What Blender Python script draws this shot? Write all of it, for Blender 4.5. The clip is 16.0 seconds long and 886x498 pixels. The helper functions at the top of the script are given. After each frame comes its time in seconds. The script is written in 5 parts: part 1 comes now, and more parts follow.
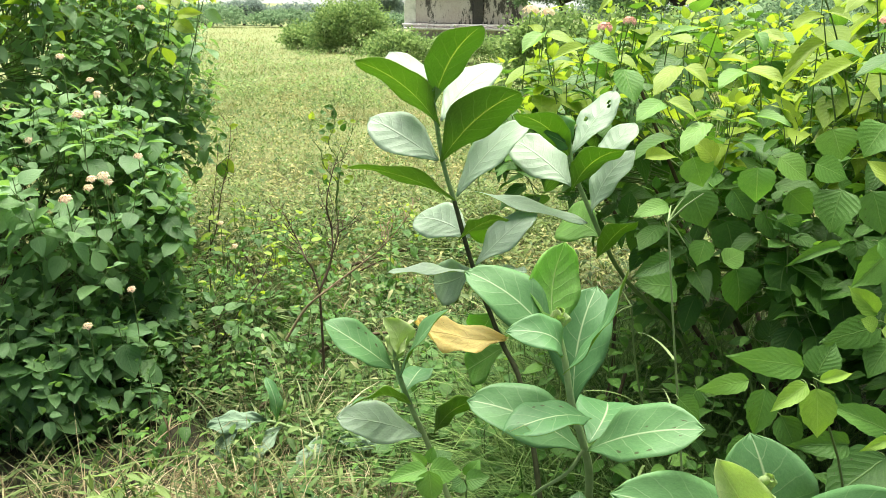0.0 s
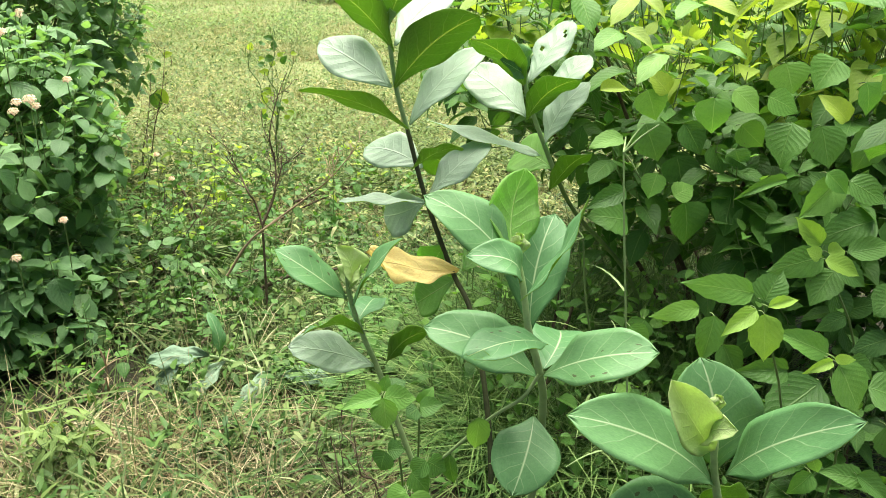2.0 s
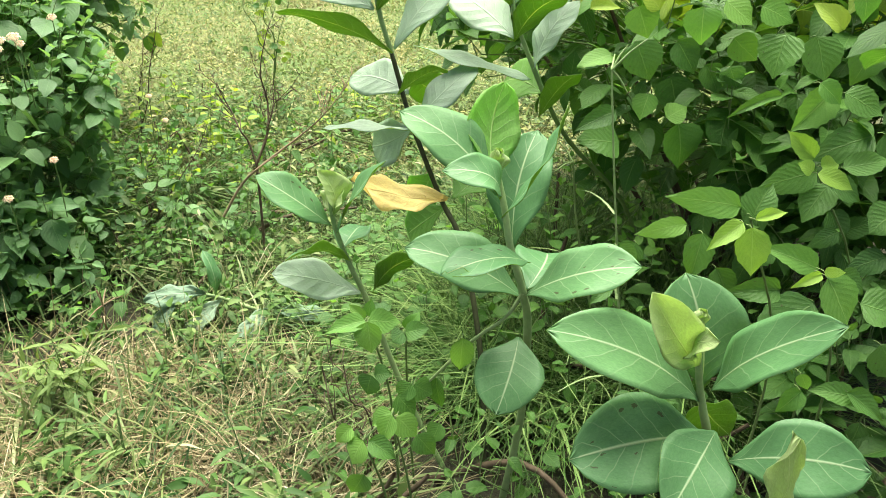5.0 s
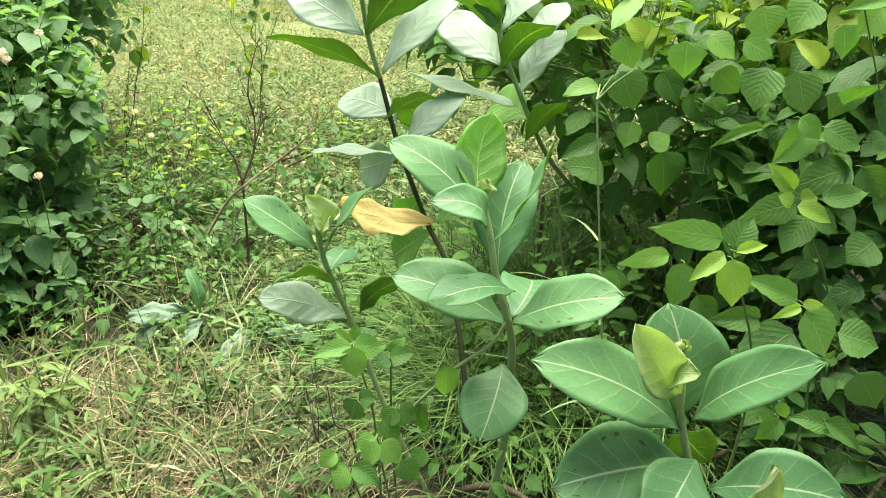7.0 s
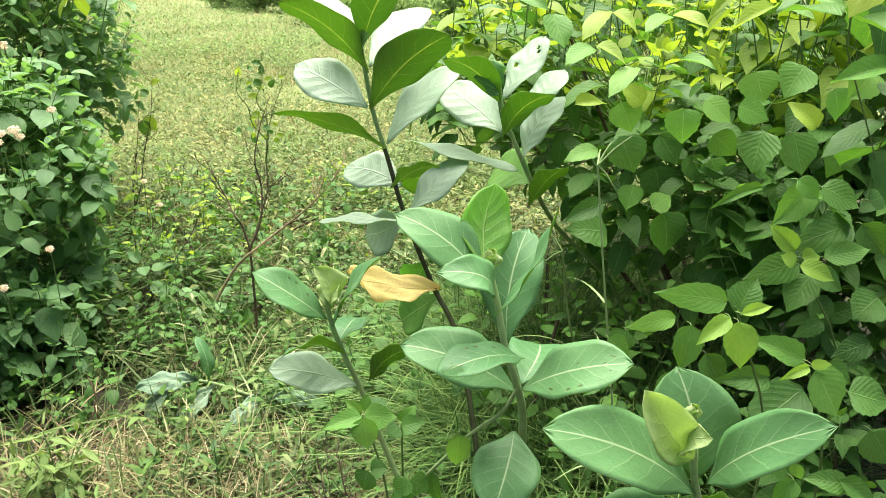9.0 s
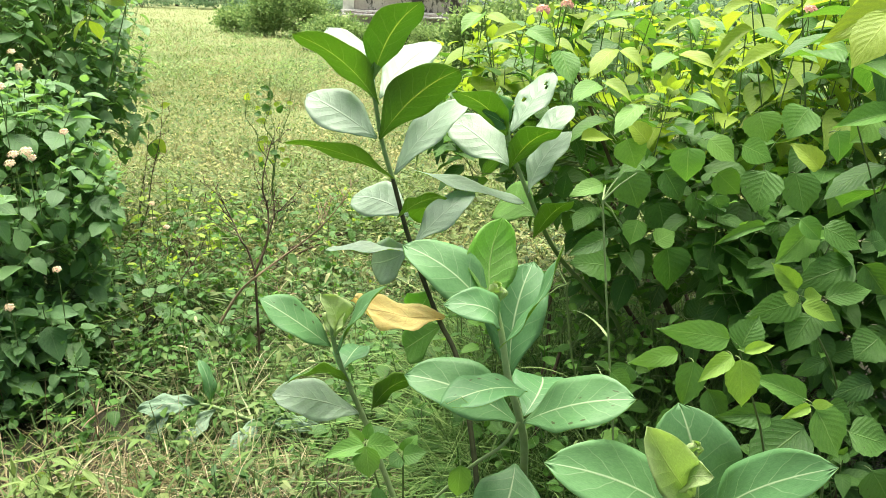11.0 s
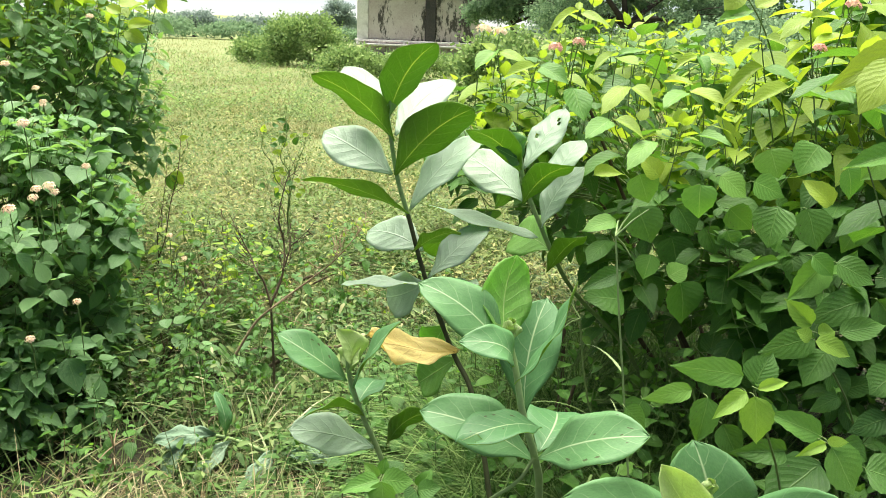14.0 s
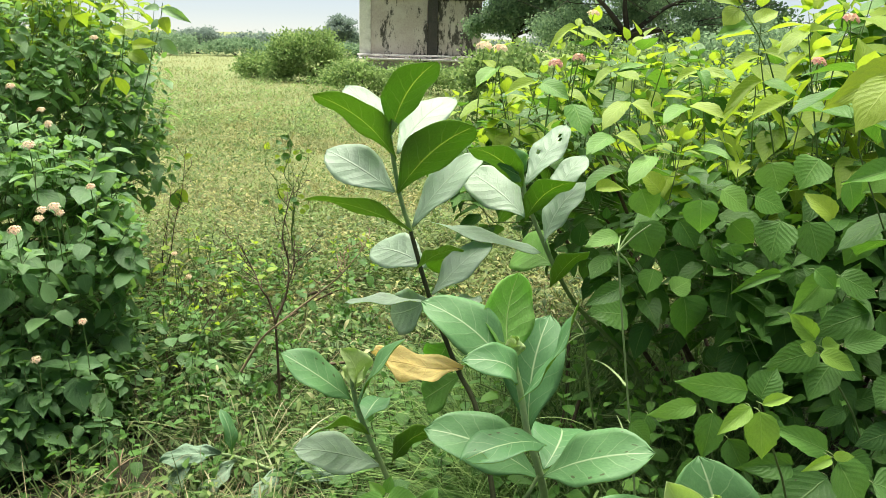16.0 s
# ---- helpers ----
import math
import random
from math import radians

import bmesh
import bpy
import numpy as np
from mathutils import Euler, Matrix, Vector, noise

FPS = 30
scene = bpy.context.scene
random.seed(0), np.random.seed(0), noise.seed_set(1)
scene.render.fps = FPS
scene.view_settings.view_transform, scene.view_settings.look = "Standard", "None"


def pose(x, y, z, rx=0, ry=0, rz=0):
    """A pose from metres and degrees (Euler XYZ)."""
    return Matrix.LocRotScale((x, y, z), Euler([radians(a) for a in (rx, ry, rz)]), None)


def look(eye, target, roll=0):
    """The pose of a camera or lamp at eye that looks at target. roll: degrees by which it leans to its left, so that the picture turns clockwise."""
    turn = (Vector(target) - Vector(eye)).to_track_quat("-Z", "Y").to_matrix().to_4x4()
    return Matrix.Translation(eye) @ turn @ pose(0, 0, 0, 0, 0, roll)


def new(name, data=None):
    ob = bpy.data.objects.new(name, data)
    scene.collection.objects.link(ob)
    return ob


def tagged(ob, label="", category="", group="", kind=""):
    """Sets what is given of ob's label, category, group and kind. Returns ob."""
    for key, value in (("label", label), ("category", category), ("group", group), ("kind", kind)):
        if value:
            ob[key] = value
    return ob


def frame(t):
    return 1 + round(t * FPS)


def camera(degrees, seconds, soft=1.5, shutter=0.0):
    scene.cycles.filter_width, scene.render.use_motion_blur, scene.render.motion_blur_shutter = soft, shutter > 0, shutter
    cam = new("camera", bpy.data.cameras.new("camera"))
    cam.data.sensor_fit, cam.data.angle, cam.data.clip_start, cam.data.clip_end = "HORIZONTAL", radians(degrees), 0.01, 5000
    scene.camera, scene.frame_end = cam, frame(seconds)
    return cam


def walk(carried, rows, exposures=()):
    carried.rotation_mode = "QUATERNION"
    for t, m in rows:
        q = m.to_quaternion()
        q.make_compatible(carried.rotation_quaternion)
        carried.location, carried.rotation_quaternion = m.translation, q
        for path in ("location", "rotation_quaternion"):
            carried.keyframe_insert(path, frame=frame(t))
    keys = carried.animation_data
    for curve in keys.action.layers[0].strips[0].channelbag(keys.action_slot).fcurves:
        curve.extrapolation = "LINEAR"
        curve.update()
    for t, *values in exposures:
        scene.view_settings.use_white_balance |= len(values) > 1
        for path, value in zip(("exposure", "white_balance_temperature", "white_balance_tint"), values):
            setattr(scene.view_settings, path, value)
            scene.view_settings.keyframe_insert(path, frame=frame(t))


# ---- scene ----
cam = camera(60.3, 16.0, 0.5)
PATH = [
    (0, (0.01, 0.064, 1.193), (0.002, 1.97, 0.585), 0.9),
    (0.5, (-0.013, 0.078, 1.209), (-0.035, 1.979, 0.586), 0.8),
    (1, (-0.021, 0.082, 1.223), (-0.006, 1.962, 0.542), 1.1),
    (1.5, (-0.035, 0.084, 1.185), (0.089, 1.956, 0.493), 2.4),
    (2, (-0.021, 0.075, 1.157), (0.142, 1.928, 0.421), 3.3),
    (2.5, (-0.005, 0.069, 1.164), (0.135, 1.922, 0.424), 2.5),
    (3, (0.003, 0.073, 1.125), (0.134, 1.911, 0.349), 1.7),
    (3.5, (0.028, 0.076, 1.108), (0.15, 1.884, 0.261), 1.8),
    (4, (0.027, 0.071, 1.106), (0.162, 1.872, 0.245), 2.3),
    (6.5, (0.03, 0.073, 1.116), (0.154, 1.889, 0.287), 1.3),
    (7, (0.023, 0.072, 1.131), (0.197, 1.889, 0.311), 3.2),
    (7.5, (0.024, 0.071, 1.142), (0.218, 1.906, 0.37), 3.5),
    (8, (0.02, 0.073, 1.149), (0.209, 1.918, 0.402), 2.4),
    (8.5, (0.019, 0.07, 1.156), (0.191, 1.927, 0.432), 1.6),
    (9, (0.018, 0.067, 1.16), (0.178, 1.936, 0.467), 1.5),
    (11.5, (0.009, 0.056, 1.174), (0.164, 1.949, 0.547), 2.9),
    (12, (0.013, 0.055, 1.176), (0.162, 1.95, 0.552), 2.8),
    (12.5, (0.006, 0.049, 1.188), (0.146, 1.953, 0.593), 2.7),
    (13, (0.007, 0.048, 1.189), (0.137, 1.954, 0.6), 2.6),
    (13.5, (0.005, 0.046, 1.192), (0.131, 1.958, 0.618), 2.4),
    (14, (0.005, 0.045, 1.193), (0.125, 1.96, 0.628), 2.4),
    (14.5, (0.005, 0.045, 1.194), (0.118, 1.961, 0.629), 2.4),
    (15, (-0.002, 0.04, 1.202), (0.111, 1.963, 0.66), 2.4),
    (15.5, (0.005, 0.041, 1.205), (0.112, 1.972, 0.695), 2.2),
    (16, (0.008, 0.043, 1.203), (0.115, 1.967, 0.669), 1.6),
]
walk(cam, [(t, look(eye, target, roll)) for t, eye, target, roll in PATH],
     [(0, 1.56), (2, 1.66), (3.5, 1.76), (7, 1.76), (9, 1.70), (12.5, 1.60), (14.5, 1.50), (15.5, 1.34), (16, 1.32)])

# ---- light ----
SUN_EL, SUN_AZ = 74.0, -12.0        # degrees above the horizon, degrees from +y towards +x
world = bpy.data.worlds.new("overcast_sky")
scene.world = world
world.use_nodes = True
wn = world.node_tree
sky = wn.nodes.new("ShaderNodeTexSky")
sky.sky_type = 'NISHITA'
sky.sun_disc = False
sky.sun_elevation = radians(SUN_EL)
sky.sun_rotation = radians(SUN_AZ)
sky.altitude = 3500
sky.air_density, sky.dust_density, sky.ozone_density = 1.0, 0.4, 1.0
soft_white = wn.nodes.new("ShaderNodeHueSaturation")
soft_white.inputs["Saturation"].default_value = 0.55
wn.links.new(sky.outputs[0], soft_white.inputs["Color"])
wn.links.new(soft_white.outputs[0], wn.nodes["Background"].inputs[0])
wn.nodes["Background"].inputs[1].default_value = 0.045
sun_data = bpy.data.lights.new("sun", 'SUN')
sun_data.energy, sun_data.angle, sun_data.color = 5.6, radians(60), (1.0, 0.94, 0.83)
sun = new("sun", sun_data)
sun_dir = Vector((math.sin(radians(SUN_AZ)) * math.cos(radians(SUN_EL)), math.cos(radians(SUN_AZ)) * math.cos(radians(SUN_EL)), math.sin(radians(SUN_EL))))
sun.matrix_world = look(sun_dir * 50, (0, 0, 0))


# ---- materials ----
class Mat:
    """A small node builder."""

    def __init__(self, name):
        self.m = bpy.data.materials.new(name)
        self.m.use_nodes = True
        self.t = self.m.node_tree
        self.b = self.t.nodes["Principled BSDF"]
        self.out = self.t.nodes["Material Output"]

    def node(self, kind, **kw):
        n = self.t.nodes.new(kind)
        for k, v in kw.items():
            n.inputs[k].default_value = v
        return n

    def link(self, a, b):
        self.t.links.new(a, b)
        return b

    def math(self, op, a, b=None, clamp=False):
        n = self.t.nodes.new("ShaderNodeMath")
        n.operation, n.use_clamp = op, clamp
        for i, v in enumerate((a, b)):
            if v is None:
                continue
            if isinstance(v, (int, float)):
                n.inputs[i].default_value = v
            else:
                self.link(v, n.inputs[i])
        return n.outputs[0]

    def noise(self, scale, detail=4.0, rough=0.6, coord=None, kind="Object"):
        n = self.node("ShaderNodeTexNoise", Scale=scale, Detail=detail, Roughness=rough)
        if coord is None:
            coord = self.node("ShaderNodeTexCoord").outputs[kind]
        self.link(coord, n.inputs["Vector"])
        return n.outputs["Fac"]

    def ramp(self, fac, stops):
        n = self.t.nodes.new("ShaderNodeValToRGB")
        el = n.color_ramp.elements
        while len(el) < len(stops):
            el.new(0.5)
        for e, (p, c) in zip(el, stops):
            e.position = p
            e.color = (*c, 1) if len(c) == 3 else c
        self.link(fac, n.inputs[0])
        return n.outputs[0]

    def mix(self, fac, a, b, blend='MIX'):
        n = self.t.nodes.new("ShaderNodeMix")
        n.data_type, n.blend_type = 'RGBA', blend
        for sock, v in ((n.inputs[0], fac), (n.inputs[6], a), (n.inputs[7], b)):
            if isinstance(v, (int, float)):
                sock.default_value = v
            elif isinstance(v, tuple):
                sock.default_value = (*v, 1)
            else:
                self.link(v, sock)
        return n.outputs[2]

    def bump(self, height, strength, distance=0.01):
        n = self.node("ShaderNodeBump", Strength=strength, Distance=distance)
        self.link(height, n.inputs["Height"])
        self.link(n.outputs[0], self.b.inputs["Normal"])
        return n.outputs[0]

    def chance(self):
        """A random number for each object or each loose leaf."""
        a = self.t.nodes.new("ShaderNodeObjectInfo").outputs["Random"]
        b = self.t.nodes.new("ShaderNodeNewGeometry").outputs["Random Per Island"]
        return self.math('FRACT', self.math('ADD', a, b))


def leaf_material(name, dark, light, vein, glow, rough, through_light=0.35, vein_rate=7.0, vein_slant=0.55, spots=0.0, pucker=0.35, spec=0.5, bloom=0.0, vein_amount=0.6):
    m = Mat(name)
    uv = m.t.nodes.new("ShaderNodeUVMap").outputs[0]
    sep = m.t.nodes.new("ShaderNodeSeparateXYZ")
    m.link(uv, sep.inputs[0])
    u, v = sep.outputs[0], sep.outputs[1]
    side = m.math('ABSOLUTE', m.math('SUBTRACT', v, 0.5))          # 0 at the midrib, 0.5 at the edge
    wob = m.noise(3.0, 2.0, 0.5, uv)
    lane = m.math('SUBTRACT', m.math('MULTIPLY', u, vein_rate), m.math('MULTIPLY', side, vein_rate * vein_slant))
    lane = m.math('FRACT', m.math('ADD', lane, m.math('MULTIPLY', wob, 0.6)))
    lane = m.math('ABSOLUTE', m.math('SUBTRACT', lane, 0.5))
    lateral = m.math('SUBTRACT', 1.0, m.math('MULTIPLY', lane, 22.0), True)
    lateral = m.math('MULTIPLY', lateral, m.math('SUBTRACT', 1.0, m.math('MULTIPLY', side, 1.7), True))
    rib = m.math('SUBTRACT', 1.0, m.math('MULTIPLY', side, 46.0), True)
    veins = m.math('MAXIMUM', m.math('MULTIPLY', lateral, 0.42), rib)
    grain = m.noise(9.0, 5.0, 0.65, uv)
    blotch = m.noise(6.0, 3.0, 0.6)
    tone = m.math('ADD', m.math('MULTIPLY', m.chance(), 0.5), m.math('MULTIPLY', m.math('ADD', grain, blotch), 0.38))
    col = m.ramp(tone, [(0.2, dark), (0.85, light)])
    speck = m.ramp(m.noise(38.0, 4.0, 0.7, uv), [(0.3, (0.86, 0.86, 0.86)), (0.5, (1, 1, 1)), (0.72, (1.16, 1.16, 1.16))])
    col = m.mix(1.0, col, speck, 'MULTIPLY')
    col = m.mix(m.math('MULTIPLY', veins, vein_amount), col, vein)
    if bloom:
        dust = m.math('MULTIPLY', m.math('SUBTRACT', m.noise(14.0, 6.0, 0.7, uv), 0.3, True), bloom)
        col = m.mix(dust, col, (0.60, 0.69, 0.59))
    if spots:
        vor = m.node("ShaderNodeTexVoronoi", Scale=5.5)
        m.link(uv, vor.inputs["Vector"])
        dots = m.math('LESS_THAN', m.math('ADD', vor.outputs["Distance"], m.math('MULTIPLY', m.noise(22.0, 3.0, 0.7, uv), 0.5)), 0.23 + 0.24 * spots)
        pick = m.math('GREATER_THAN', m.noise(2.5, 1.0, 0.5), 0.30)
        col = m.mix(m.math('MULTIPLY', m.math('MULTIPLY', dots, pick), 0.8), col, (0.07, 0.075, 0.03))
    m.link(col, m.b.inputs["Base Color"])
    m.link(m.math('ADD', m.math('MULTIPLY', grain, 0.25), rough - 0.12), m.b.inputs["Roughness"])
    m.b.inputs["Specular IOR Level"].default_value = spec
    grain = m.math('ADD', grain, m.math('MULTIPLY', m.noise(40.0, 3.0, 0.6, uv), 0.35))
    height = m.math('SUBTRACT', m.math('MULTIPLY', m.math('ADD', lane, grain), 0.6), m.math('MULTIPLY', veins, 0.8))
    normal = m.bump(height, pucker, 0.004)
    tr = m.node("ShaderNodeBsdfTranslucent")
    m.link(m.mix(0.35, m.mix(1.0, col, glow, 'MULTIPLY'), col), tr.inputs["Color"])
    m.link(normal, tr.inputs["Normal"])
    mixer = m.node("ShaderNodeMixShader", Fac=through_light)
    m.link(m.b.outputs[0], mixer.inputs[1])
    m.link(tr.outputs[0], mixer.inputs[2])
    m.link(mixer.outputs[0], m.out.inputs["Surface"])
    return m.m


def blade_material(name, stops, patch=((0.35, 0.6, 0.4)), patch_scale=0.5, rough=0.6, through_light=0.3, deep=None):
    """Grass and small herbs: each blade its own tone, and broad drifts of a second tone over the ground."""
    m = Mat(name)
    col = m.ramp(m.chance(), stops)
    drift = m.math('MULTIPLY', m.math('SUBTRACT', m.noise(patch_scale, 3.0, 0.6), 0.45, True), 4.0, True)
    col = m.mix(m.math('MULTIPLY', drift, 0.75 if deep else 0.65), col, patch)
    if deep:
        stand = m.ramp(m.noise(patch_scale * 2.3, 5.0, 0.65), [(0.46, (0, 0, 0)), (0.60, (1, 1, 1))])
        col = m.mix(m.math('MULTIPLY', stand, 0.8), col, deep)
    m.link(col, m.b.inputs["Base Color"])
    m.b.inputs["Roughness"].default_value = rough
    m.b.inputs["Specular IOR Level"].default_value = 0.2
    tr = m.node("ShaderNodeBsdfTranslucent")
    m.link(col, tr.inputs["Color"])
    mixer = m.node("ShaderNodeMixShader", Fac=through_light)
    m.link(m.b.outputs[0], mixer.inputs[1])
    m.link(tr.outputs[0], mixer.inputs[2])
    m.link(mixer.outputs[0], m.out.inputs["Surface"])
    return m.m


def bark_material(name, dark, light, scale=30.0, rough=0.8, relief=0.5):
    m = Mat(name)
    n = m.math('MULTIPLY', m.math('ADD', m.noise(scale, 6.0, 0.7), m.noise(scale * 0.15, 3.0, 0.5)), 0.5)
    m.link(m.ramp(n, [(0.35, dark), (0.68, light)]), m.b.inputs["Base Color"])
    m.b.inputs["Roughness"].default_value = rough
    m.b.inputs["Specular IOR Level"].default_value = 0.2
    m.bump(n, relief, 0.005)
    return m.m


M_MILK = leaf_material("milkweed_leaf", (0.066, 0.20, 0.072), (0.13, 0.295, 0.11), (0.48, 0.62, 0.38), (1.7, 1.4, 0.3), 0.46, 0.38, 6.5, 0.45, 0.0, 0.16, 0.35, 0.09, 0.9)
# waxy bloom, with sky sheen on upturned leaves painted into the pale colour
M_MILK_WAXY_LIT = leaf_material("waxy_skylit_milkweed_leaf", (0.33, 0.475, 0.345), (0.43, 0.565, 0.435), (0.66, 0.76, 0.64), (1.2, 1.45, 1.1), 0.42, 0.5, 6.5, 0.45, 0.0, 0.42, 0.5, 0.5, 0.5)
M_MILK_UNDER = leaf_material("milkweed_leaf_underside", (0.16, 0.28, 0.055), (0.22, 0.36, 0.08), (0.48, 0.60, 0.27), (2.6, 2.15, 1.5), 0.6, 0.58, 6.5, 0.45, 0.0, 0.8, 0.25, 0.0, 0.9)
M_MILK_OLD = leaf_material("marked_milkweed_leaf", (0.066, 0.20, 0.072), (0.13, 0.295, 0.11), (0.48, 0.62, 0.38), (1.7, 1.4, 0.3), 0.46, 0.38, 6.5, 0.45, 0.6, 0.16, 0.35, 0.09, 0.9)
M_MILK_YOUNG = leaf_material("young_milkweed_leaf", (0.33, 0.46, 0.19), (0.46, 0.57, 0.27), (0.62, 0.70, 0.42), (1.35, 1.4, 0.9), 0.5, 0.55, 6.5, 0.45, 0.0, 0.4, 0.4, 0.3)
M_FRESH = leaf_material("fresh_milkweed_leaf", (0.15, 0.33, 0.07), (0.24, 0.44, 0.12), (0.55, 0.68, 0.36), (1.9, 1.9, 1.1), 0.5, 0.6, 6.5, 0.45, 0.0, 0.5, 0.4, 0.1, 0.85)
M_YELLOW = leaf_material("withered_yellow_leaf", (0.94, 0.78, 0.34), (0.97, 0.88, 0.50), (0.80, 0.62, 0.28), (1.15, 1.15, 1.0), 0.6, 0.5, 6.5, 0.45, 0.15, 0.5, 0.3)
M_WILT = leaf_material("wilted_grey_leaf", (0.12, 0.22, 0.13), (0.25, 0.36, 0.24), (0.45, 0.52, 0.38), (1.2, 1.2, 0.6), 0.6, 0.25, 6.5, 0.45, 0.4, 0.6, 0.3)
M_LANT = leaf_material("lantana_leaf", (0.031, 0.102, 0.020), (0.094, 0.222, 0.044), (0.20, 0.35, 0.10), (1.8, 1.7, 0.3), 0.48, 0.38, 8.0, 0.75, 0.4, 0.36, 0.34, 0.0, 0.5)
# new growth's yellow-green; also serves as sunlit colour for leaves high on the bushes
M_LANT_YOUNG_LIT = leaf_material("young_and_sunlit_lantana_leaf", (0.16, 0.285, 0.035), (0.295, 0.42, 0.055), (0.44, 0.54, 0.13), (1.6, 1.52, 0.4), 0.5, 0.46, 8.0, 0.75, 0.0, 0.26, 0.3, 0.0, 0.5)
M_LANT_FRESH = leaf_material("fresh_lantana_leaf", (0.08, 0.22, 0.042), (0.165, 0.33, 0.068), (0.30, 0.46, 0.15), (1.5, 1.6, 0.4), 0.5, 0.4, 8.0, 0.75, 0.0, 0.26, 0.25, 0.0, 0.5)
M_LANT_BRIGHT = leaf_material("bright_lantana_leaf", (0.15, 0.31, 0.045), (0.28, 0.46, 0.075), (0.34, 0.52, 0.14), (1.5, 1.6, 0.4), 0.5, 0.45, 8.0, 0.75, 0.0, 0.3, 0.3, 0.0, 0.45)
M_LANT_DARK = leaf_material("blue_green_lantana_leaf", (0.085, 0.20, 0.078), (0.20, 0.365, 0.148), (0.24, 0.40, 0.18), (1.6, 1.6, 0.35), 0.44, 0.42, 8.0, 0.75, 0.3, 0.38, 0.36, 0.0, 0.5)
M_SLIM = leaf_material("narrow_herb_leaf", (0.10, 0.18, 0.045), (0.20, 0.29, 0.09), (0.42, 0.50, 0.22), (1.4, 1.3, 0.4), 0.6, 0.35, 7.0, 0.5, 0.0, 0.3, 0.25, 0.0, 0.5)
M_STALK = bark_material("green_stalk", (0.09, 0.15, 0.045), (0.18, 0.26, 0.09), 60.0, 0.6, 0.2)
M_MSTALK = bark_material("pale_milkweed_stalk", (0.17, 0.27, 0.10), (0.30, 0.40, 0.18), 60.0, 0.6, 0.2)
M_STALK_DARK = bark_material("dark_stalk", (0.02, 0.028, 0.012), (0.065, 0.075, 0.032), 60.0, 0.7, 0.3)
M_TWIG = bark_material("brown_twig", (0.05, 0.038, 0.024), (0.15, 0.115, 0.075), 50.0)
M_DRYTWIG = bark_material("pale_dry_twig", (0.17, 0.125, 0.075), (0.34, 0.27, 0.17), 50.0)
M_BARK = bark_material("tree_bark", (0.03, 0.025, 0.02), (0.10, 0.085, 0.07), 6.0, 0.9, 0.8)
M_PETAL = blade_material("lantana_petal", [(0.0, (0.60, 0.27, 0.25)), (0.5, (0.72, 0.42, 0.35)), (1.0, (0.78, 0.58, 0.36))], (0.65, 0.42, 0.34), 20.0)
M_PETAL_PALE = blade_material("pale_lantana_petal", [(0.0, (0.80, 0.50, 0.36)), (0.5, (0.88, 0.70, 0.52)), (1.0, (0.90, 0.80, 0.55))], (0.85, 0.7, 0.5), 20.0)
M_GRASS = blade_material("green_grass", [(0.0, (0.025, 0.062, 0.017)), (0.5, (0.07, 0.125, 0.034)), (0.85, (0.165, 0.215, 0.07)), (1.0, (0.44, 0.40, 0.23))], (0.14, 0.175, 0.05), 0.8)
M_BROAD = blade_material("broad_grass_leaf", [(0.0, (0.06, 0.11, 0.03)), (0.5, (0.13, 0.20, 0.065)), (0.85, (0.23, 0.30, 0.12)), (1.0, (0.46, 0.46, 0.28))], (0.19, 0.25, 0.09), 1.5, 0.45)
M_TALL = blade_material("shade_grass", [(0.0, (0.04, 0.10, 0.025)), (0.5, (0.12, 0.23, 0.055)), (1.0, (0.27, 0.40, 0.13))], (0.17, 0.28, 0.07), 1.5)
M_TUFT = blade_material("weed_tuft_leaf", [(0.0, (0.05, 0.10, 0.025)), (0.5, (0.11, 0.19, 0.045)), (1.0, (0.20, 0.28, 0.08))], (0.15, 0.21, 0.05), 0.7, 0.55)
M_STRAW = blade_material("dry_grass", [(0.0, (0.045, 0.04, 0.018)), (0.4, (0.15, 0.125, 0.06)), (0.72, (0.44, 0.39, 0.23)), (0.87, (0.62, 0.56, 0.38)), (1.0, (0.11, 0.16, 0.04))], (0.36, 0.28, 0.14), 2.0)
M_FIELD = blade_material("field_grass", [(0.0, (0.17, 0.195, 0.062)), (0.5, (0.215, 0.235, 0.08)), (0.85, (0.26, 0.27, 0.10)), (1.0, (0.36, 0.33, 0.16))], (0.35, 0.315, 0.145), 0.45, deep=(0.09, 0.175, 0.04))
M_HERB = blade_material("herb_leaf", [(0.0, (0.035, 0.085, 0.022)), (0.5, (0.105, 0.17, 0.045)), (0.85, (0.20, 0.265, 0.085)), (1.0, (0.42, 0.42, 0.22))], (0.15, 0.20, 0.045), 0.8, 0.5)
M_HERB_NEAR = blade_material("small_herb_leaf", [(0.0, (0.03, 0.085, 0.02)), (0.5, (0.07, 0.155, 0.035)), (0.85, (0.14, 0.22, 0.06)), (1.0, (0.22, 0.26, 0.10))], (0.11, 0.19, 0.04), 0.8, 0.5)
M_HERB_PALE = blade_material("pale_herb_leaf", [(0.0, (0.12, 0.165, 0.048)), (0.5, (0.24, 0.27, 0.085)), (0.85, (0.36, 0.36, 0.125)), (1.0, (0.50, 0.44, 0.23))], (0.40, 0.36, 0.14), 0.6, 0.5, deep=(0.10, 0.20, 0.04))
M_TREE = blade_material("tree_foliage", [(0.0, (0.12, 0.21, 0.115)), (0.6, (0.21, 0.33, 0.175)), (1.0, (0.31, 0.44, 0.23))], (0.20, 0.31, 0.175), 0.6, 0.6, 0.5)
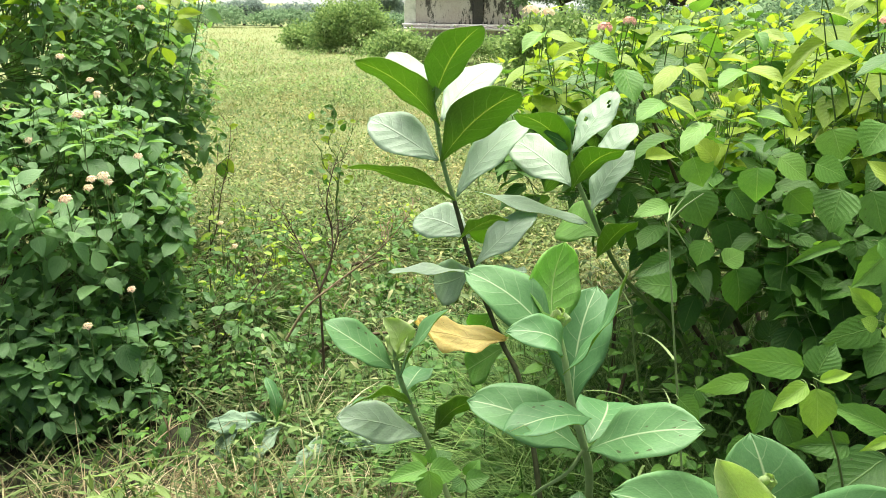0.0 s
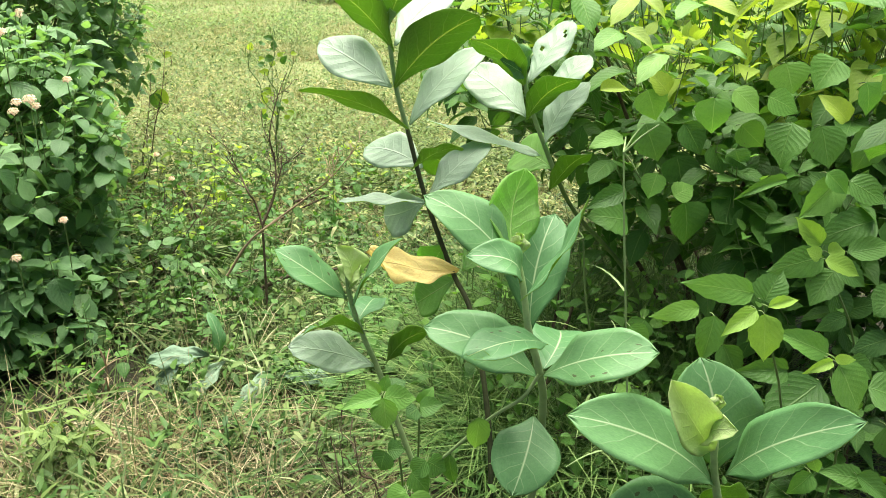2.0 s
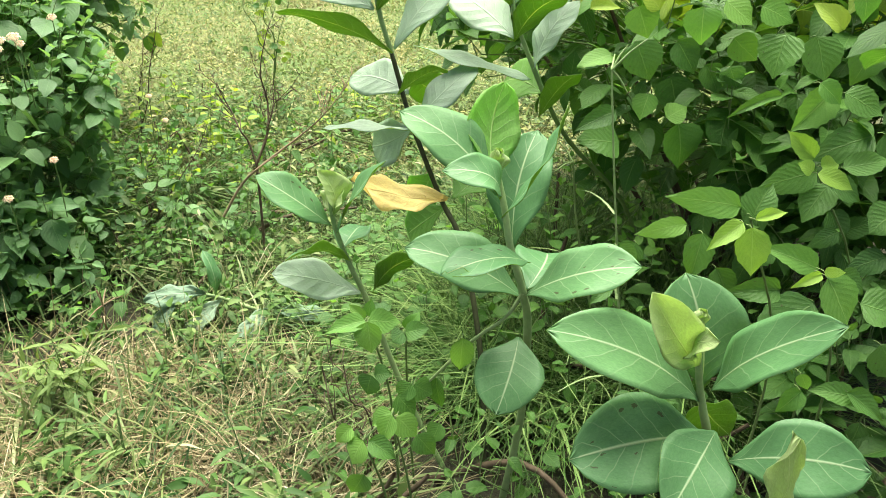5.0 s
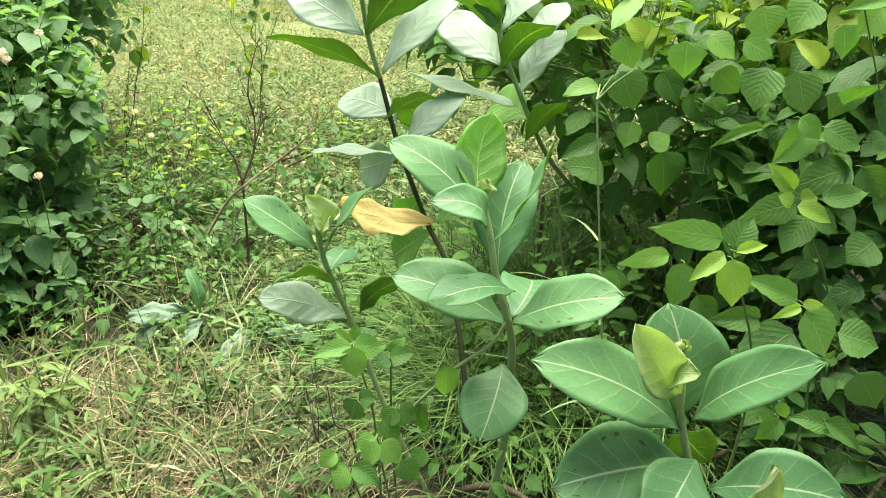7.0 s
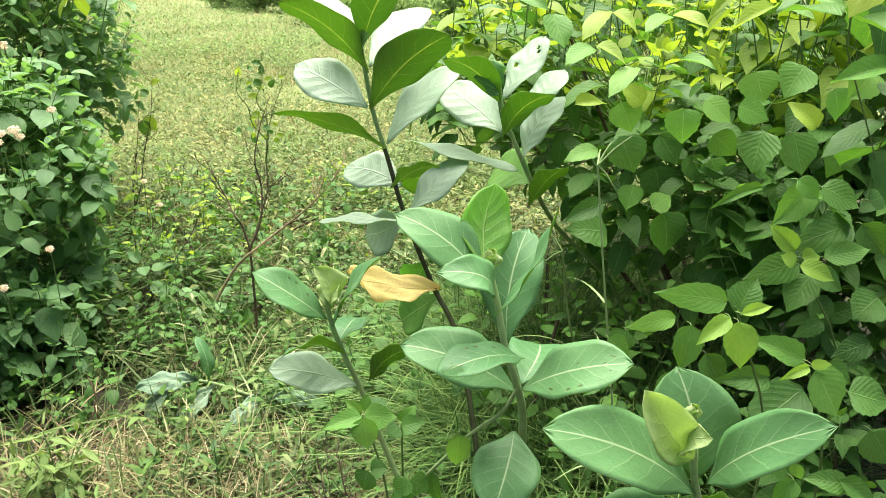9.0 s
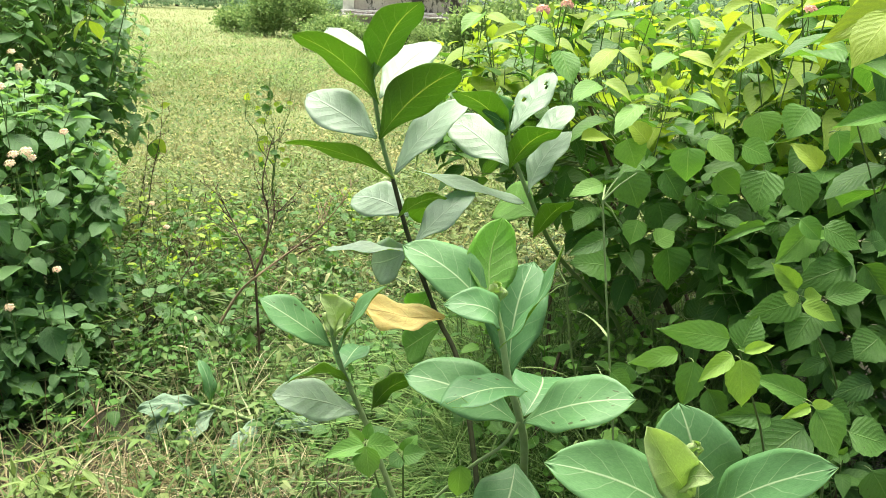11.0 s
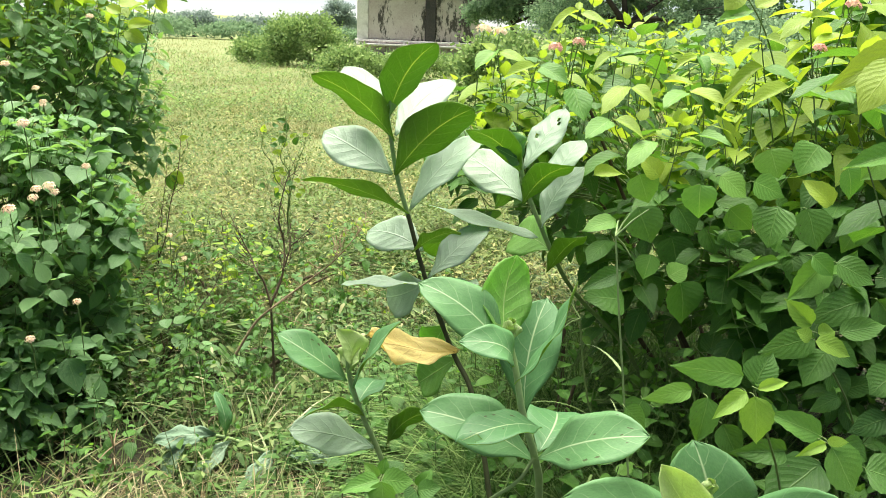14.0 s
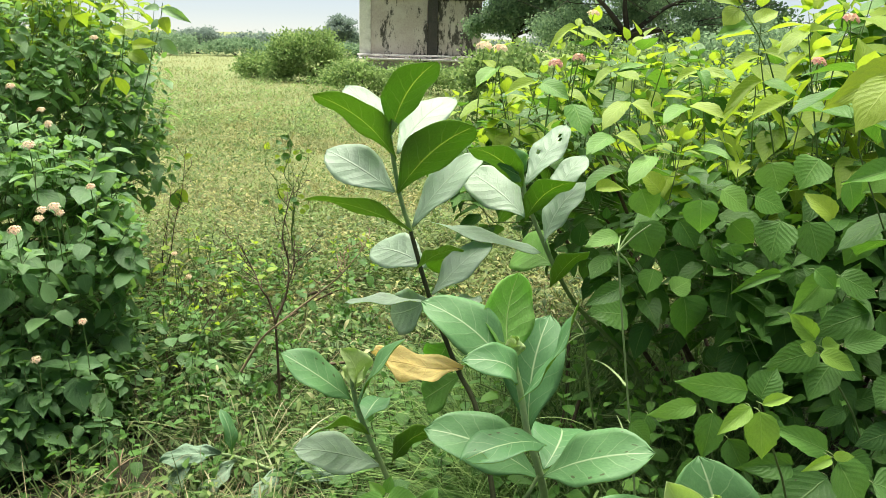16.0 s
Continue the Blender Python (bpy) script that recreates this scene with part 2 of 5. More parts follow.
# air haze over the distant trees is mixed into this pale bluish leaf colour
M_HAZE = blade_material("haze_tinted_far_foliage", [(0.0, (0.16, 0.22, 0.19)), (0.6, (0.24, 0.32, 0.27)), (1.0, (0.32, 0.41, 0.32))], (0.22, 0.29, 0.26), 0.3, 0.7, 0.4)
M_SHRUB = blade_material("far_shrub_foliage", [(0.0, (0.11, 0.20, 0.06)), (0.6, (0.21, 0.33, 0.10)), (1.0, (0.33, 0.44, 0.15))], (0.26, 0.37, 0.12), 0.7, 0.6, 0.45)


def soil_material():
    m = Mat("soil_and_thatch")
    fine = m.noise(45.0, 8.0, 0.75)
    broad = m.noise(0.8, 4.0, 0.6)
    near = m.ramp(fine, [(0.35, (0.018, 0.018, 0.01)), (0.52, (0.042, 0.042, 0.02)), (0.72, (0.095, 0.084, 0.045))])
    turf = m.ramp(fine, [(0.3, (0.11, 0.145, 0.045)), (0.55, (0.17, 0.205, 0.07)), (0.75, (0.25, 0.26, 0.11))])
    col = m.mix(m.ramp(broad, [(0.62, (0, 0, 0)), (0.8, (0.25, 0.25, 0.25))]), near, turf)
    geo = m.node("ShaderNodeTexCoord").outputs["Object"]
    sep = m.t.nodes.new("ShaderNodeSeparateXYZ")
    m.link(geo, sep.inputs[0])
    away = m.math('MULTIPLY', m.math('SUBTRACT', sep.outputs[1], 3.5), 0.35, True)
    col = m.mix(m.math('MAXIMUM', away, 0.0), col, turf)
    m.link(col, m.b.inputs["Base Color"])
    m.b.inputs["Roughness"].default_value = 0.95
    m.bump(fine, 0.8, 0.02)
    return m.m


def plaster_material(name="weathered_plaster", mould=0.55):
    m = Mat(name)
    fine = m.noise(14.0, 8.0, 0.7)
    broad = m.noise(1.3, 6.0, 0.65)
    col = m.ramp(fine, [(0.3, (0.42, 0.355, 0.34)), (0.7, (0.58, 0.52, 0.505))])
    pale = m.ramp(broad, [(0.45, (0, 0, 0)), (0.6, (1, 1, 1))])
    col = m.mix(m.math('MULTIPLY', pale, 0.6), col, (0.62, 0.58, 0.56))
    run = m.t.nodes.new("ShaderNodeVectorMath")
    run.operation = 'MULTIPLY'
    m.link(m.node("ShaderNodeTexCoord").outputs["Object"], run.inputs[0])
    run.inputs[1].default_value = (1.0, 1.0, 0.32)
    black = m.ramp(m.noise(2.4, 9.0, 0.75, run.outputs[0]), [(mould, (0, 0, 0)), (mould + 0.05, (1, 1, 1))])
    col = m.mix(m.math('MULTIPLY', black, 0.93), col, (0.035, 0.033, 0.03))
    m.link(col, m.b.inputs["Base Color"])
    m.b.inputs["Roughness"].default_value = 0.9
    m.bump(fine, 0.5, 0.02)
    return m.m


def concrete_material(name, dark, light, stain):
    m = Mat(name)
    fine = m.noise(20.0, 7.0, 0.7)
    streak = m.ramp(m.noise(2.5, 7.0, 0.7), [(0.5, (0, 0, 0)), (0.68, (1, 1, 1))])
    col = m.ramp(fine, [(0.3, dark), (0.7, light)])
    col = m.mix(m.math('MULTIPLY', streak, 0.7), col, stain)
    m.link(col, m.b.inputs["Base Color"])
    m.b.inputs["Roughness"].default_value = 0.9
    m.bump(fine, 0.4, 0.01)
    return m.m


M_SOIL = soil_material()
M_PLASTER = plaster_material()
M_MOULDY = plaster_material("mouldy_plaster", 0.465)
M_WHITEWASH = concrete_material("whitewashed_concrete", (0.62, 0.61, 0.59), (0.80, 0.79, 0.76), (0.25, 0.24, 0.22))
M_GREYCON = concrete_material("stained_dark_concrete", (0.03, 0.028, 0.027), (0.085, 0.078, 0.075), (0.02, 0.03, 0.03))


# ---- mesh helpers ----
rng = np.random.default_rng(7)


def fast_mesh(name, verts, faces, mat, uv=None, smooth=True):
    """A mesh from arrays; all faces have the same number of corners."""
    verts, faces = np.asarray(verts, np.float32), np.asarray(faces, np.int32)
    me = bpy.data.meshes.new(name)
    n, k = faces.shape
    me.vertices.add(len(verts))
    me.vertices.foreach_set("co", verts.ravel())
    me.loops.add(n * k)
    me.loops.foreach_set("vertex_index", faces.ravel())
    me.polygons.add(n)
    me.polygons.foreach_set("loop_start", np.arange(0, n * k, k, dtype=np.int32))
    me.polygons.foreach_set("use_smooth", np.full(n, smooth))
    if uv is not None:
        layer = me.uv_layers.new(name="UVMap")
        layer.data.foreach_set("uv", np.asarray(uv, np.float32)[faces.ravel()].ravel())
    me.materials.append(mat)
    me.update(calc_edges=True)
    return me


def thing(name, at, label, category, group="", kind=""):
    ob = new(name)
    ob.location = at
    ob.empty_display_size = 0.05
    return tagged(ob, label, category, group, kind)


def origin_of(ob):
    p = Vector((0, 0, 0))
    while ob is not None:
        p = p + ob.location
        ob = ob.parent
    return np.array(p)


def part(name, verts, faces, mat, parent, label="", kind="", uv=None, smooth=True):
    """Verts are in the world; the part is kept relative to its parent."""
    me = fast_mesh(name, np.asarray(verts) - origin_of(parent), faces, mat, uv, smooth)
    ob = new(name, me)
    ob.parent = parent
    return tagged(ob, label, kind=kind)


def unit(v):
    v = np.asarray(v, float)
    return v / (np.linalg.norm(v) + 1e-9)


def smooth_line(points, steps=6):
    """Catmull-Rom through the points."""
    p = np.asarray(points, float)
    p = np.vstack([2 * p[0] - p[1], p, 2 * p[-1] - p[-2]])
    out = []
    for i in range(1, len(p) - 2):
        for s in range(steps):
            t = s / steps
            out.append(0.5 * (2 * p[i] + (p[i + 1] - p[i - 1]) * t + (2 * p[i - 1] - 5 * p[i] + 4 * p[i + 1] - p[i + 2]) * t * t
                              + (3 * p[i] - p[i - 1] - 3 * p[i + 1] + p[i + 2]) * t ** 3))
    out.append(p[-2])
    return np.array(out)


def tube(points, r0, r1, sides=6):
    """A tapered tube along the points: verts and quads."""
    p = np.asarray(points, float)
    n = len(p)
    d = np.gradient(p, axis=0)
    d /= np.linalg.norm(d, axis=1)[:, None] + 1e-9
    ref = np.where(np.abs(d[:, 2:3]) > 0.9, np.array([[1.0, 0, 0]]), np.array([[0, 0, 1.0]]))
    a = np.cross(d, ref)
    a /= np.linalg.norm(a, axis=1)[:, None] + 1e-9
    b = np.cross(d, a)
    r = np.linspace(r0, r1, n)[:, None, None]
    ang = np.linspace(0, 2 * np.pi, sides, endpoint=False)
    ring = a[:, None, :] * np.cos(ang)[None, :, None] + b[:, None, :] * np.sin(ang)[None, :, None]
    v = (p[:, None, :] + ring * r).reshape(-1, 3)
    f = []
    for i in range(n - 1):
        for j in range(sides):
            k = (j + 1) % sides
            f.append((i * sides + j, i * sides + k, (i + 1) * sides + k, (i + 1) * sides + j))
    return v, np.array(f)


def joined(pieces):
    """Several (verts, faces) as one."""
    vs, fs, o = [], [], 0
    for v, f in pieces:
        vs.append(v)
        fs.append(np.asarray(f) + o)
        o += len(v)
    return np.vstack(vs), np.vstack(fs)


def grid_faces(rows, cols):
    i = np.arange(rows - 1)[:, None] * cols + np.arange(cols - 1)[None, :]
    return np.stack([i, i + 1, i + cols + 1, i + cols], -1).reshape(-1, 4)


# ---- the ground ----
def ground_z(x, y):
    return 0.02 * np.sin(1.7 * x + 0.6) * np.cos(1.3 * y) + 0.012 * np.sin(4.1 * x + 2.0 * y)


def build_ground():
    g = np.concatenate([-np.geomspace(2500, 8, 26), np.linspace(-7, 7, 71), np.geomspace(8, 2500, 26)])
    h = np.concatenate([-np.geomspace(2500, 4, 20), np.linspace(-3, 12, 90), np.geomspace(13, 2500, 30)])
    X, Y = np.meshgrid(g, h)
    fade = np.clip(1.5 - np.hypot(X, Y) / 40, 0, 1)
    Z = ground_z(X, Y) * fade
    v = np.stack([X, Y, Z], -1).reshape(-1, 3)
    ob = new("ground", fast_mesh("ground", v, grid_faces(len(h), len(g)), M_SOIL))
    tagged(ob, "uneven soil covered with thatch and low green turf", "ground", kind="structure")


build_ground()


# ---- milkweeds ----
def milk_profile(u):
    w = np.sin(np.pi * u ** 1.2) ** 0.6 * (0.5 + 0.5 * np.clip(u / 0.36, 0, 1))
    point = np.clip((u - 0.86) / 0.14, 0, 1)
    return w * (1 - 0.12 * point) + 0.05 * (1 - u) * (u < 0.02)


LEAF_COUNT = [0]


def mleaf(plant, base, tip, width, normal, bend, mark="", mat=None, label=""):
    """One broad milkweed leaf from its base at the stalk to its tip, arched, keeled and a little wavy."""
    LEAF_COUNT[0] += 1
    k = LEAF_COUNT[0]
    rows, cols = 17, 11
    b, t = np.array(base), np.array(tip)
    m = unit(t - b)
    n = unit(np.array(normal) - np.dot(normal, m) * m)
    s = np.cross(n, m)
    L = np.linalg.norm(t - b)
    u = np.linspace(0, 1, rows)[:, None]
    v = np.linspace(-1, 1, cols)[None, :]
    half = 0.5 * width * milk_profile(u)
    bend = bend * (0.6 if mark in ("waxy", "holed") else 1.0)
    along = u + 0.015 * np.sin(7 * v + k) * u * (1 - u)
    lift = bend * (4 * u * (1 - u)) - 0.25 * bend * u ** 3 * 4
    keel = 0.05 if mark in ("waxy", "holed") else 0.16 + 0.05 * math.sin(k * 2.3)
    lift = lift + keel * np.abs(v) ** 1.3 * half
    wave = 0.0045 * np.sin(u * (11 + k % 4) + k * 1.7 + 1.5 * np.sign(v)) * np.abs(v) ** 2
    quilt = (0.0005 if mark in ("waxy", "holed") else 0.0002) * np.sin((u * 6.5 - np.abs(v) * 1.4) * 2 * np.pi)
    if mark == "young":
        lift = lift + 0.35 * np.abs(v) ** 2 * half + 0.012 * u ** 6
    if mark == "withered":
        lift = lift + 0.006 * np.sin(9 * u + 3 * v) * np.cos(5 * v + 4 * u) + 0.012 * np.abs(v) * np.sin(6 * u + 1)
        half = half * (0.86 + 0.14 * np.sin(17 * u + 2 * v))
    sway = 0.010 * math.sin(k * 1.9) * 4 * u * (1 - u)
    P = b + m * (along * L)[..., None] + s * (half * v + sway)[..., None] + n * (lift + wave * np.sqrt(np.clip(half / (0.5 * width), 0, 1)) + quilt)[..., None]
    faces = grid_faces(rows, cols)
    if mark == "torn":
        fu, fv = np.divmod(np.arange(len(faces)), cols - 1)
        bite = (fu > 12) & (np.abs(fv - 5.5 - 0.8 * np.sin(fu)) < (fu - 11.5) * 0.9)
        faces = faces[~bite]
    if mark == "holed":
        fu, fv = np.divmod(np.arange(len(faces)), cols - 1)
        faces = faces[~(((fu == 11) & (fv == 3)) | ((fu == 12) & (fv == 4)) | ((fu == 7) & (fv == 7)))]
    uv = np.stack(np.broadcast_arrays(u, (v + 1) / 2), -1).reshape(-1, 2)
    if mat is None:
        mat = {"young": M_MILK_YOUNG, "fresh": M_FRESH, "waxy": M_MILK_WAXY_LIT, "holed": M_MILK_WAXY_LIT, "spots": M_MILK_OLD, "torn": M_MILK_OLD}.get(mark, M_MILK)
    words = {"young": "pale yellow-green young leaf", "fresh": "bright green leaf", "spots": "green leaf with dark eaten marks", "torn": "green leaf with a torn edge", "holed": "pale leaf with eaten holes"}
    P, N = P.reshape(-1, 3), rows * cols
    edges = np.concatenate([faces[:, [i, (i + 1) % 4]] for i in range(4)])
    key = np.sort(edges, 1)
    key = key[:, 0] * N + key[:, 1]
    vals, first, times = np.unique(key, return_index=True, return_counts=True)
    rim = edges[first[times == 1]]
    rim = np.column_stack([rim[:, 1], rim[:, 0], rim[:, 0] + N, rim[:, 1] + N])
    top = np.vstack([faces[:, [0, 1, 2]], faces[:, [0, 2, 3]]])
    rim = np.vstack([rim[:, [0, 1, 2]], rim[:, [0, 2, 3]]])
    ob = part("leaf", np.vstack([P + n * 0.0004, P - n * 0.0004]), np.vstack([top, top[:, ::-1] + N, rim]), mat, plant, label or words.get(mark, ""), uv=np.vstack([uv, uv]))
    ob.data.materials.append(mat if mat in (M_YELLOW, M_WILT, M_MILK_YOUNG, M_FRESH) else M_MILK_UNDER)
    ob.data.polygons.foreach_set("material_index", np.concatenate([np.zeros(len(top), np.int32), np.ones(len(top) + len(rim), np.int32)]))
    return ob


def stalk(plant, points, r0, r1, mat, name="stem"):
    v, f = tube(smooth_line(points, 5), r0, r1, 8)
    return part(name, v, f, mat, plant)


def buds(plant, at, up, r=0.010):
    """The folded shoot tip: a few tight scales."""
    for a in range(3):
        ang = a * 2.1
        d = unit(np.array(up) + 0.35 * np.array((math.cos(ang), math.sin(ang), 0)))
        mleaf(plant, at, np.array(at) + d * r * 4, r * 2.0, (-math.cos(ang), -math.sin(ang), 0.4), 0.004, "young")


A = thing("milkweed", (0.215, 1.27, 0.0), "tall giant milkweed shrub with waxy pale green leaves on several stalks", "shrub", "milkweeds")
stalk(A, [(0.215, 1.27, -0.02), (0.205, 1.33, 0.25), (0.166, 1.42, 0.471), (0.122, 1.47, 0.557), (0.063, 1.5, 0.702), (0.024, 1.53, 0.829)], 0.0058, 0.0044, M_STALK_DARK)
stalk(A, [(0.028, 1.528, 0.815), (0.024, 1.53, 0.829), (0.002, 1.53, 0.9), (-0.02, 1.53, 1.021)], 0.0052, 0.0042, M_MSTALK)
C = A
stalk(A, [(0.235, 1.2, -0.02), (0.242, 1.1, 0.3), (0.231, 1.05, 0.509), (0.215, 1.033, 0.587), (0.194, 1.04, 0.652), (0.181, 1.045, 0.716), (0.169, 1.05, 0.762)], 0.0075, 0.0042, M_MSTALK)
L = A
stalk(A, [(0.17, 1.25, -0.02), (0.06, 1.27, 0.22), (-0.017, 1.27, 0.439), (-0.045, 1.265, 0.51), (-0.069, 1.26, 0.585), (-0.077, 1.26, 0.643)], 0.006, 0.004, M_MSTALK)
B = thing("milkweed", (0.72, 1.72, 0.0), "giant milkweed shoot with holed pale leaves, leaning out of the lantana", "shrub", "milkweeds")
stalk(B, [(0.72, 1.78, -0.02), (0.60, 1.72, 0.4), (0.399, 1.62, 0.635), (0.323, 1.57, 0.756)], 0.005, 0.0050, M_STALK)
stalk(B, [(0.329, 1.572, 0.746), (0.323, 1.57, 0.756), (0.281, 1.56, 0.841), (0.255, 1.55, 0.9), (0.244, 1.55, 0.961)], 0.0054, 0.0042, M_MSTALK)
D = thing("milkweed", (0.515, 0.98, 0.0), "low young giant milkweed with broad blue-green leaves", "shrub", "milkweeds")
stalk(D, [(0.515, 0.98, -0.02), (0.505, 0.95, 0.25), (0.489, 0.94, 0.386), (0.469, 0.935, 0.451), (0.453, 0.93, 0.503), (0.434, 0.92, 0.582)], 0.0085, 0.0045, M_MSTALK)
Y = A

mleaf(A, (-0.006, 1.530, 0.971), (-0.153, 1.450, 1.107), 0.085, (0.264, 0.680, 0.683), 0.012)
mleaf(A, (-0.016, 1.550, 0.990), (-0.111, 1.660, 1.107), 0.085, (0.239, -0.602, 0.762), 0.012, 'waxy')
mleaf(A, (-0.018, 1.530, 1.014), (0.061, 1.450, 1.170), 0.095, (-0.347, 0.752, 0.560), 0.015)
mleaf(A, (-0.004, 1.540, 0.981), (0.115, 1.670, 1.089), 0.085, (-0.103, -0.582, 0.807), 0.015, 'waxy')
mleaf(A, (-0.008, 1.540, 0.904), (-0.154, 1.640, 0.975), 0.095, (-0.159, -0.716, 0.680), 0.012, 'waxy')
mleaf(A, (-0.003, 1.520, 0.906), (0.135, 1.410, 1.060), 0.100, (0.030, 0.826, 0.563), 0.012)
mleaf(A, (0.029, 1.540, 0.833), (0.169, 1.600, 0.983), 0.085, (-0.456, -0.591, 0.665), 0.018, 'waxy')
mleaf(A, (0.026, 1.520, 0.829), (-0.170, 1.420, 0.922), 0.075, (0.043, 0.475, 0.871), 0.010)
mleaf(A, (0.058, 1.530, 0.751), (-0.063, 1.660, 0.756), 0.090, (-0.478, -0.471, 0.742), 0.01, 'waxy')
mleaf(A, (0.035, 1.500, 0.755), (0.121, 1.410, 0.832), 0.050, (-0.066, 0.609, 0.791), 0.01)
mleaf(A, (0.069, 1.550, 0.775), (0.154, 1.680, 0.701), 0.090, (-0.360, 0.629, 0.689), 0.01)
mleaf(A, (0.070, 1.520, 0.695), (0.187, 1.560, 0.809), 0.085, (-0.526, -0.474, 0.706), 0.018, 'waxy')
mleaf(A, (0.061, 1.500, 0.687), (-0.101, 1.440, 0.708), 0.040, (0.158, -0.090, 0.983), 0.006, 'waxy')
mleaf(A, (0.066, 1.520, 0.685), (-0.020, 1.640, 0.610), 0.100, (-0.35, -0.80, 0.45), 0.008, 'waxy')
mleaf(A, (0.081, 1.500, 0.683), (0.167, 1.460, 0.706), 0.080, (-0.181, 0.166, 0.969), 0.006, 'waxy')
mleaf(A, (0.067, 1.600, 0.829), (0.300, 1.570, 0.776), 0.065, (0.273, -0.163, 0.948), 0.006, 'waxy')
mleaf(A, (0.131, 1.470, 0.542), (0.052, 1.550, 0.446), 0.090, (-0.5, -0.7, 0.5), 0.01, 'fresh')
mleaf(A, (0.107, 1.500, 0.600), (0.083, 1.620, 0.488), 0.090, (-0.45, -0.85, 0.2), 0.01, 'fresh')
mleaf(A, (0.145, 1.480, 0.553), (0.220, 1.600, 0.580), 0.090, (0.097, -0.275, 0.956), 0.01, 'fresh')
mleaf(Y, (0.131, 1.470, 0.553), (-0.052, 1.360, 0.632), 0.088, (0.30, -0.55, 0.80), -0.010, "withered", M_YELLOW, "withered yellow-orange leaf with a hole")
mleaf(B, (0.250, 1.550, 0.913), (0.131, 1.460, 1.017), 0.080, (0.204, 0.609, 0.766), 0.012)
mleaf(B, (0.254, 1.550, 0.920), (0.342, 1.620, 1.041), 0.080, (-0.549, -0.483, 0.682), 0.012, 'holed')
mleaf(B, (0.247, 1.550, 0.939), (0.215, 1.520, 0.994), 0.045, (0.627, -0.777, -0.063), 0.008)
mleaf(B, (0.244, 1.550, 0.939), (0.196, 1.500, 0.972), 0.040, (0.779, -0.484, 0.398), 0.008)
mleaf(B, (0.258, 1.550, 0.855), (0.143, 1.660, 0.933), 0.100, (-0.145, -0.669, 0.729), 0.012, 'waxy')
mleaf(B, (0.257, 1.540, 0.851), (0.330, 1.450, 0.957), 0.080, (-0.136, 0.706, 0.695), 0.012)
mleaf(B, (0.302, 1.560, 0.797), (0.380, 1.580, 0.928), 0.080, (-0.726, -0.474, 0.499), 0.015, 'waxy')
mleaf(B, (0.326, 1.620, 0.875), (0.401, 1.680, 0.968), 0.075, (-0.514, -0.467, 0.720), 0.01, 'waxy')
mleaf(B, (0.326, 1.570, 0.746), (0.255, 1.700, 0.740), 0.110, (-0.674, -0.341, 0.655), 0.012, 'fresh')
mleaf(B, (0.317, 1.540, 0.707), (0.360, 1.440, 0.823), 0.062, (-0.155, 0.720, 0.677), 0.012)
mleaf(C, (0.168, 1.050, 0.749), (0.179, 1.130, 0.864), 0.082, (0.372, -0.779, 0.505), -0.01, 'fresh')
mleaf(C, (0.171, 1.050, 0.729), (0.041, 1.070, 0.845), 0.085, (0.435, -0.667, 0.604), 0.012)
mleaf(C, (0.172, 1.030, 0.730), (0.106, 0.990, 0.793), 0.060, (0.749, -0.373, 0.547), 0.022)
mleaf(C, (0.199, 1.050, 0.646), (0.235, 1.130, 0.801), 0.090, (-0.258, -0.833, 0.489), 0.01)
mleaf(C, (0.177, 1.030, 0.703), (0.260, 1.020, 0.860), 0.060, (-0.859, 0.198, 0.472), -0.008)
mleaf(C, (0.216, 1.040, 0.573), (0.047, 1.060, 0.649), 0.100, (0.311, -0.479, 0.821), 0.01)
mleaf(C, (0.221, 1.030, 0.634), (0.092, 0.960, 0.663), 0.075, (0.202, 0.042, 0.978), 0.016, 'torn')
mleaf(C, (0.220, 1.030, 0.582), (0.346, 0.945, 0.677), 0.090, (-0.683, -0.231, 0.693), 0.012, 'spots')
mleaf(C, (0.227, 1.060, 0.575), (0.282, 1.200, 0.578), 0.100, (0.036, -0.034, 0.999), 0.01)
mleaf(C, (0.216, 1.040, 0.505), (0.173, 0.940, 0.444), 0.100, (-0.210, -0.620, 0.783), 0.012)
mleaf(L, (-0.076, 1.260, 0.590), (-0.191, 1.250, 0.686), 0.075, (0.606, -0.414, 0.680), 0.008, 'spots')
mleaf(L, (-0.074, 1.260, 0.606), (-0.094, 1.250, 0.692), 0.055, (0.766, -0.634, 0.103), 0.012, 'young')
mleaf(L, (-0.072, 1.260, 0.606), (-0.053, 1.270, 0.655), 0.050, (-0.687, -0.612, 0.391), 0.01, 'young')
mleaf(L, (-0.066, 1.250, 0.581), (0.012, 1.250, 0.712), 0.060, (-0.859, -0.019, 0.512), 0.006)
mleaf(L, (-0.062, 1.260, 0.541), (-0.030, 1.340, 0.562), 0.070, (-0.260, -0.147, 0.954), 0.008)
mleaf(L, (-0.028, 1.260, 0.460), (-0.169, 1.200, 0.531), 0.080, (0.30, -0.45, 0.85), 0.006, 'waxy')
mleaf(L, (-0.046, 1.250, 0.529), (-0.145, 1.180, 0.574), 0.045, (-0.160, 0.687, 0.709), 0.012)
mleaf(L, (-0.006, 1.260, 0.465), (0.062, 1.300, 0.517), 0.070, (-0.629, 0.730, 0.266), 0.01)
mleaf(D, (0.468, 0.950, 0.479), (0.434, 0.990, 0.636), 0.125, (-0.270, -0.837, 0.404), 0.012)
mleaf(D, (0.442, 0.920, 0.533), (0.348, 0.885, 0.666), 0.066, (0.150, -0.950, 0.200), 0.012, 'young')
